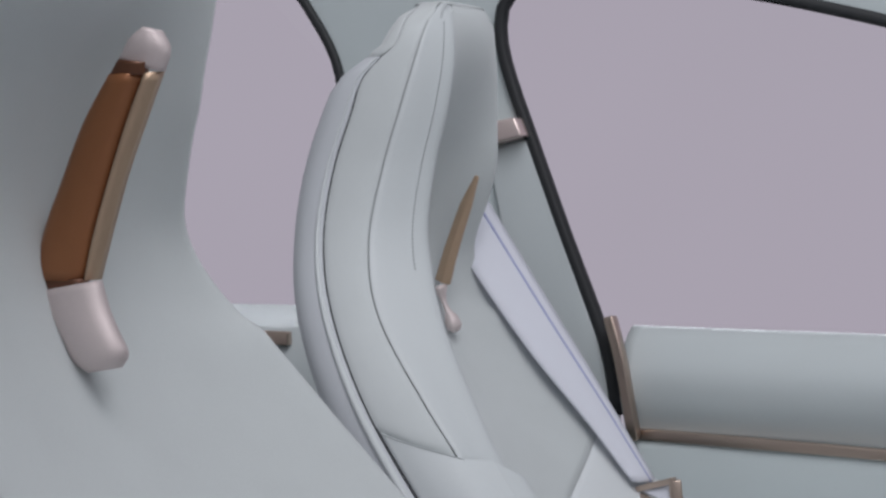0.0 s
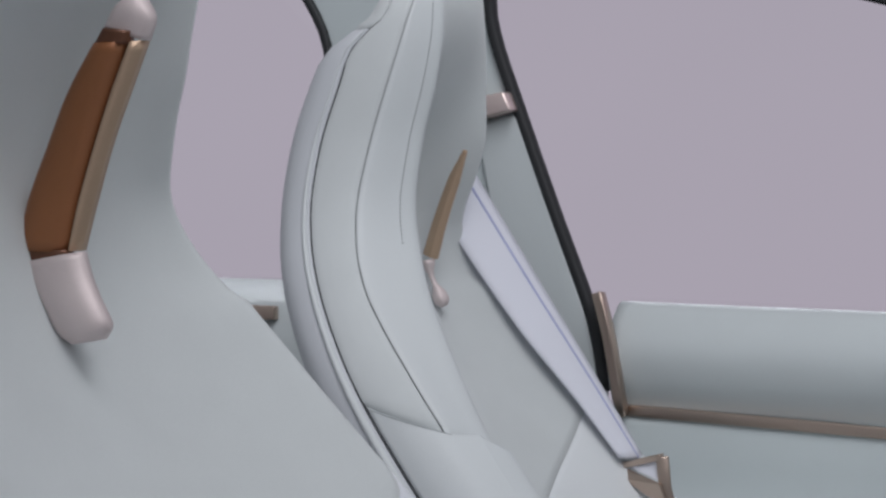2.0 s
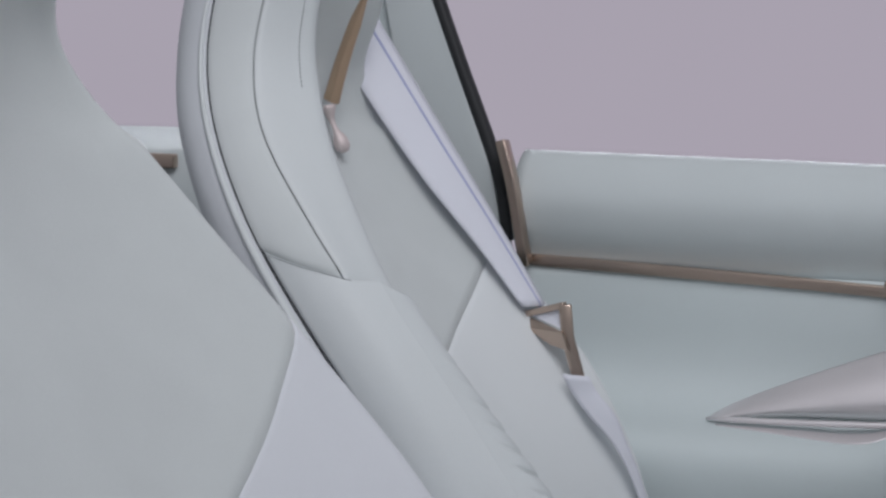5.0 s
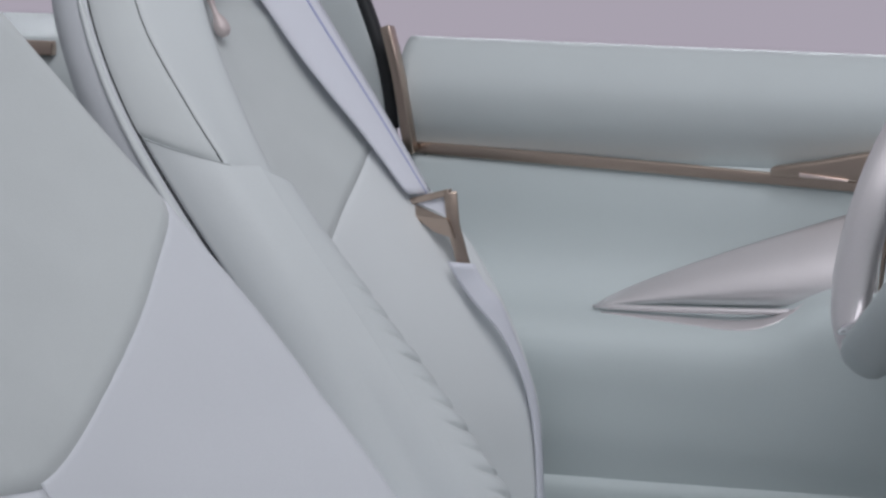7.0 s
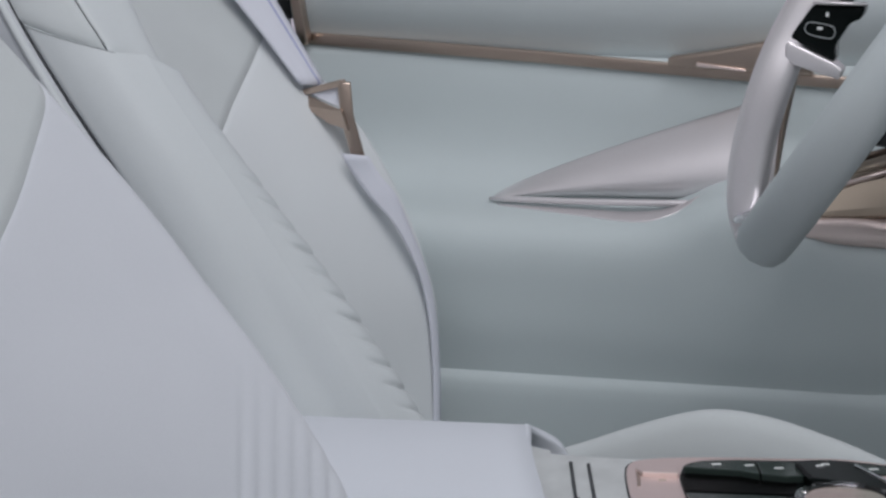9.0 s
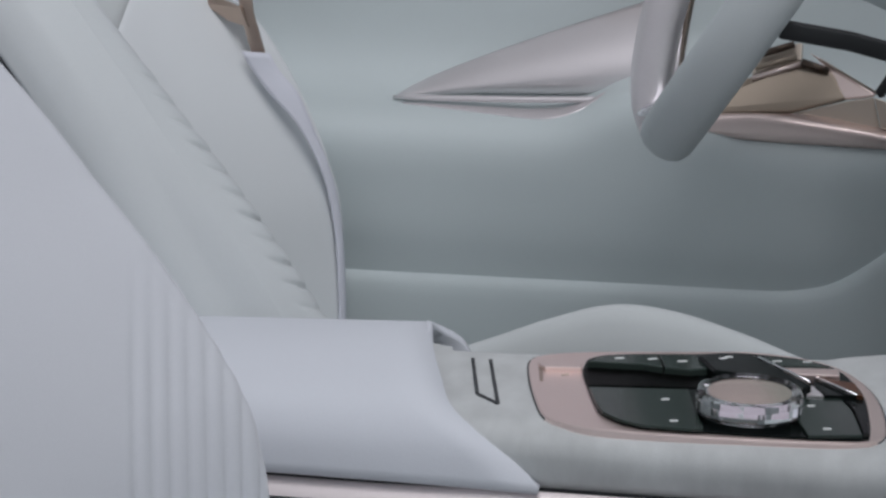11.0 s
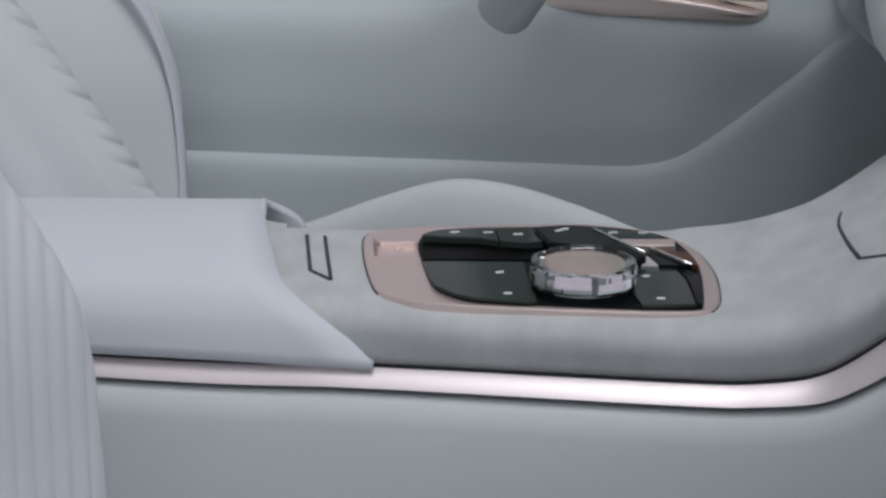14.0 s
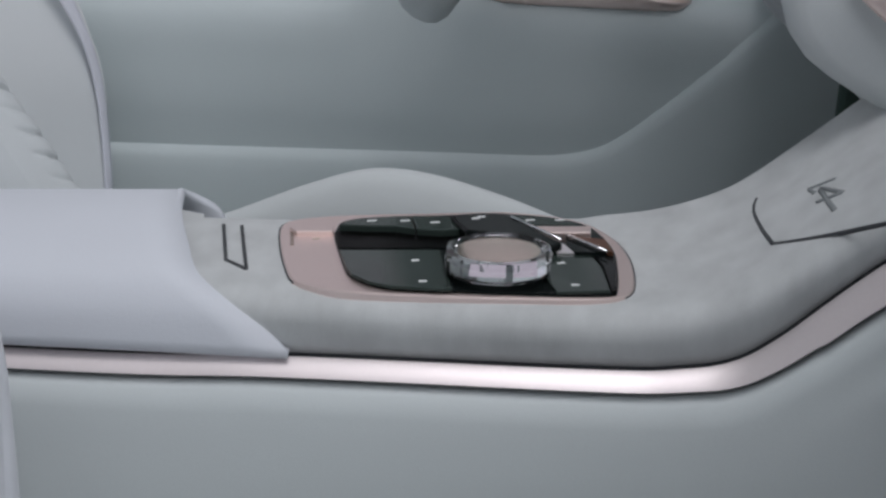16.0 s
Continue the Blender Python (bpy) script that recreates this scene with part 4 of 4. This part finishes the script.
knob = part("knob", slab(disc(0.0305), 0.552, 0.5555), PIANO, panel, "round control knob on a black base", smooth=False)
# Two chrome discs added as reflectors, to brighten the crystal from below.
part("knob_foil", slab(disc(0.0300), 0.5554, 0.5560), CHROME, knob, "silver disc added to brighten the crystal", smooth=False)
part("knob_core", slab(disc(0.0238), 0.5560, 0.5564), CHROME, knob, "chrome core added to brighten the crystal", smooth=False)
rows = []
for r, z in ((0.0005, 0.5566), (0.0285, 0.5566), (0.0312, 0.558), (0.0318, 0.5640), (0.0308, 0.5685), (0.0288, 0.5695), (0.0272, 0.5685), (0.0256, 0.5670), (0.0005, 0.5665)):
    facet = [0.014 if (i // 2) % 2 and 0.555 < z < 0.5686 and r > 0.03 else 0.0 for i in range(48)]
    rows.append([(KX + r * (1 + f) * math.cos(a), KY + r * (1 + f) * math.sin(a), z) for a, f in zip(ang, facet)])
part("crystal_ring", capped(rows), CRYSTAL, knob, "faceted clear crystal ring", smooth=False)
part("knob_disc", slab(disc(0.0248), 0.5669, 0.5676), MIRROR, knob, "mirror disc in the knob, tinted as a brown reflection", smooth=False)

# tray lid on the rising console
tray_lid = thing("tray_lid", "pale suede lid with embossed mark on the rising console", "lid")


def on_top(x, y, lift=0.0):
    return (x, y, float(zt(x)) + lift)


def top_line_at(pts, w=0.0009, mat=GAP, name="lid_joint", n=10):
    p = spline(pts, n) if len(pts) > 2 else np.linspace(pts[0], pts[1], n)
    return part(name, sweep([on_top(a, b, 0.0006) for a, b in p], [(-w, -0.002), (w, -0.002), (w, 0.0008), (-w, 0.0008)]), mat, tray_lid)


top_line_at([p[:2] for p in ((0.206, 0.028, 0.570), (0.204, 0.006, 0.569), (0.209, -0.039, 0.572), (0.216, -0.084, 0.577))])
top_line_at([p[:2] for p in ((0.216, -0.084, 0.577), (0.235, -0.112, 0.590), (0.256, -0.142, 0.604), (0.274, -0.170, 0.618), (0.293, -0.198, 0.633))], 0.0006)
for a, b in (((0.237, -0.015, 0.591), (0.252, -0.027, 0.601)), ((0.237, -0.015, 0.591), (0.240, -0.031, 0.593)), ((0.243, -0.030, 0.595), (0.250, -0.088, 0.600)), ((0.241, -0.052, 0.593), (0.255, -0.063, 0.604)), ((0.244, -0.028, 0.595), (0.255, -0.063, 0.604))):
    top_line_at([a[:2], b[:2]], 0.0014, EMBOSS, "embossed_bar", 4)

# ---- steering wheel ----
wheel = thing("steering_wheel", "pale leather steering wheel with satin silver spoke and black buttons", "steering wheel")
C, R, tilt = np.array([0.056, 0.33, 0.803]), 0.206, radians(33)
up_w = np.array([math.sin(tilt), 0, math.cos(tilt)])
rows = []
for k in range(72):
    a = 2 * math.pi * k / 72
    out = np.array([0, 1, 0]) * math.cos(a) + up_w * math.sin(a)
    nrm = np.cross(np.array([0, 1, 0]), up_w)
    squash = 1.0 - 0.05 * max(0.0, -math.sin(a)) ** 6
    rows.append([C + out * (R * squash + p) + nrm * q for p, q in ring(0.020, 0.022, 14, 2.3)])
rows.append(rows[0])
bm = sheet(rows, True)
bmesh.ops.remove_doubles(bm, verts=bm.verts, dist=0.0001)
part("rim", bm, DOORSOFT, wheel, "pale green-grey leather rim")
blade = spline([(-0.055, 0.270, 0.644), (-0.062, 0.270, 0.673), (-0.058, 0.270, 0.717), (-0.048, 0.270, 0.761), (-0.035, 0.280, 0.799), (-0.016, 0.290, 0.833), (0.015, 0.310, 0.854)], 30)
spoke = bevelled(part("spoke", sweep(blade, ring(0.0165, 0.018, 14, 3.2), up=(0, 1, 0), scales=list(np.linspace(0.8, 1.0, 8)) + [1.0] * 14 + list(np.linspace(1.0, 1.3, 8))), SILVER, wheel, "satin silver curved spoke"), 0.001)
collar = spline([(-0.066, 0.252, 0.664), (-0.051, 0.243, 0.671), (-0.034, 0.246, 0.678)], 10)
part("collar", sweep(collar, ring(0.0045, 0.010, 10), up=(0, 1, 0), scales=[0.6, 0.9] + [1.0] * 6 + [0.9, 0.6]), CHROME, spoke, "bright chrome collar")
collar = spline([(-0.064, 0.254, 0.652), (-0.052, 0.245, 0.659), (-0.038, 0.247, 0.667)], 10)
part("collar", sweep(collar, ring(0.0035, 0.010, 10), up=(0, 1, 0), scales=[0.6, 0.9] + [1.0] * 6 + [0.9, 0.6]), SILVER, spoke, "satin silver collar")
shard = spline([(-0.044, 0.285, 0.670), (-0.039, 0.285, 0.724), (-0.031, 0.285, 0.777)], 12)
part("spoke_edge", sweep(shard, ring(0.0035, 0.008, 8), up=(0, 1, 0), scales=list(np.linspace(0.3, 1.1, 12))), BRONZE, spoke, "bronze inner edge of the spoke")
pod = [(-0.0343, 0.262, 0.8017), (-0.0165, 0.262, 0.8277), (0.0216, 0.262, 0.8273), (0.0188, 0.262, 0.8176), (0.0103, 0.262, 0.8143), (-0.0005, 0.262, 0.7958), (0.0008, 0.262, 0.7844)]
buttons = bevelled(part("button_pod", upright([(p[0], p[2]) for p in pod], 0.262, 0.30), PIANO, wheel, "black gloss button pod"), 0.003, 3)
bridge = [(-0.0358, 0.7974), (-0.0338, 0.8000), (0.0012, 0.7845), (0.0073, 0.7796), (0.0051, 0.7723), (-0.0306, 0.7823), (-0.0359, 0.7880)]
bevelled(part("spoke_bridge", upright(bridge, 0.258, 0.285), SILVER, wheel, "silver bridge under the buttons"), 0.002, 3)
part("pod_edge", sweep([(-0.0165, 0.262, 0.8292), (0.0232, 0.262, 0.8290)], ring(0.0012, 0.004, 8), up=(0, 1, 0)), SILVER, wheel, "silver edge over the buttons")
oc = (-0.011, 0.260, 0.810)
ol = spline([(x, 0.2605, z) for x, z in ((-0.0224, 0.8085), (-0.0205, 0.8135), (-0.0160, 0.8143), (-0.0030, 0.8122), (0.0002, 0.8085), (-0.0010, 0.8040), (-0.0050, 0.8028), (-0.0180, 0.8052), (-0.0224, 0.8085))], 40)
part("button_ring", sweep(ol, ring(0.0004, 0.0006, 5), up=(0, 1, 0)), THREAD, buttons, "thin pale button outline")
part("button_mark", box(oc[0] - 0.002, oc[0] + 0.002, 0.2598, 0.2622, oc[2] - 0.001, oc[2] + 0.001), PRINT, buttons, smooth=False)
part("button_mark", box(oc[0] + 0.004, oc[0] + 0.006, 0.2598, 0.2622, oc[2] + 0.009, oc[2] + 0.012), PRINT, buttons, smooth=False)
hub = [C + up_w * 0.0 + np.array([0.05 + 0.03 * i, 0, -0.012 * i]) for i in range(5)]
part("hub", sweep(hub, ring(0.06, 0.06, 20, 2.6)), DOORSKIN, wheel, "pale leather hub")

# ---- dashboard, vent, footwell ----
dash = thing("dashboard", "pale grey padded dashboard with rounded lower edge", "dashboard")
# The unseen upper part of this profile is raised to shade the footwell.
dp = spline([(0.62, 0.49), (0.45, 0.545), (0.36, 0.585), (0.30, 0.613), (0.255, 0.638), (0.230, 0.656), (0.217, 0.676), (0.213, 0.705), (0.226, 0.765), (0.240, 0.83), (0.246, 0.90), (0.256, 0.95), (0.30, 0.99), (0.40, 1.02), (0.62, 1.03)], 56)
ys = list(np.linspace(0.70, 0.08, 20)) + [0.06, 0.045, 0.036, 0.032]
rows = []
for i, y in enumerate(ys):
    inset = max(0, i - 19) ** 2 * 0.004
    rows.append([(x + inset * (0.5 - x), y, z + inset * 3 * (0.70 - z)) for x, z in dp])
rows.append([(0.45 + 0.3 * (x - 0.45), 0.031, 0.70 + 0.3 * (z - 0.70)) for x, z in dp])
rows.append([(0.45, 0.031, 0.70 + 0.001 * i) for i in range(len(dp))])
shell_of(part("dash_pad", sheet(rows), LEATHER, dash, "pale padded leather dashboard"), 0.01)
# Unseen passenger side, added to block light from the console and footwell.
brow = spline([(0.72, 0.49), (0.55, 0.545), (0.46, 0.585), (0.40, 0.613), (0.362, 0.640), (0.335, 0.665), (0.322, 0.705), (0.327, 0.78), (0.340, 0.85), (0.342, 0.885), (0.336, 0.915), (0.336, 0.95), (0.35, 0.99), (0.40, 1.02), (0.62, 1.03)], 56)
rows = [[(x, y, z) for x, z in brow] for y in np.linspace(-0.80, 0.03, 8)]
shell_of(part("passenger_dash", sheet(rows), LEATHER, dash, "unseen passenger dashboard added to shade console and footwell"), 0.01)
part("dash_trim", sweep(spline([(0.258, 0.024, 0.716), (0.270, 0.022, 0.704), (0.290, 0.022, 0.688), (0.33, 0.024, 0.665)], 16), ring(0.007, 0.004, 10, 3), up=(0, 1, 0)), ROSE, dash, "satin rose trim on the end of the dashboard")
vent = thing("air_vent", "black framed air vent beside the steering wheel", "air vent")
va, vb, vc, vd = (0.012, 0.520, 0.691), (0.119, 0.520, 0.672), (0.098, 0.540, 0.633), (0.045, 0.540, 0.662)
bevelled(part("vent_bar", sweep([va, (0.071, 0.520, 0.683), vb, (0.158, 0.520, 0.665)], [(-0.006, -0.009), (0.006, -0.009), (0.006, 0.007), (-0.006, 0.007)]), RUBBER, vent, "black upper bar"), 0.002)
bevelled(part("vent_bar", sweep([vb, vc], [(-0.003, -0.004), (0.003, -0.004), (0.003, 0.004), (-0.003, 0.004)]), RUBBER, vent, "black side bar"), 0.001)
bevelled(part("vent_bar", sweep([vd, vc], [(-0.001, -0.001), (0.001, -0.001), (0.001, 0.001), (-0.001, 0.001)]), BRONZE, vent, "thin bronze lower bar"), 0.0003)

# Unseen wall and floor, coloured dark to keep light out of the footwell.
tagged(part("footwell_wall", box(0.60, 0.64, -0.75, 0.75, 0.0, 0.9), SHADECARPET), "unseen footwell wall, darkened to deepen the shade there", "car bulkhead", kind="structure")
floor = tagged(part("floor", box(-1.8, 0.62, -0.75, 0.80, -0.04, 0.0), SHADECARPET), "carpeted car floor, coloured dark to cut bounced light", "car floor", kind="structure")
tagged(part("rear_bulkhead", box(-1.84, -1.80, -0.75, 0.80, -0.04, 0.9), CARPET), "pale bulkhead behind the rear floor", "car bulkhead", kind="structure")
tunnel = tagged(part("column_shroud", upright([(0.196, 0.605), (0.240, 0.566), (0.290, 0.520), (0.40, 0.46), (0.6, 0.42), (0.6, 0.80), (0.22, 0.80)], 0.50, 0.69), SHELL, smooth=False), "grey shroud under the dashboard", "knee panel", kind="structure")
bevelled(tunnel, 0.02, 3)
# Dark sheet standing where the front of the door falls into shade.
kick = tagged(part("kick_panel", upright([(0.275, 0.10), (0.27, 0.45), (0.275, 0.55), (0.30, 0.66), (0.62, 0.70), (0.62, 0.02), (0.32, 0.02)], 0.53, 0.575), SHADECARPET, smooth=False), "dark carpet panel coloured as the footwell's shade", "kick panel", kind="structure")
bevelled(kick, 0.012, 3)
ground = tagged(part("ground", box(-40, 40, -40, 40, -0.40, -0.36), STUDIO), "plain pale studio floor", "studio floor", kind="structure")
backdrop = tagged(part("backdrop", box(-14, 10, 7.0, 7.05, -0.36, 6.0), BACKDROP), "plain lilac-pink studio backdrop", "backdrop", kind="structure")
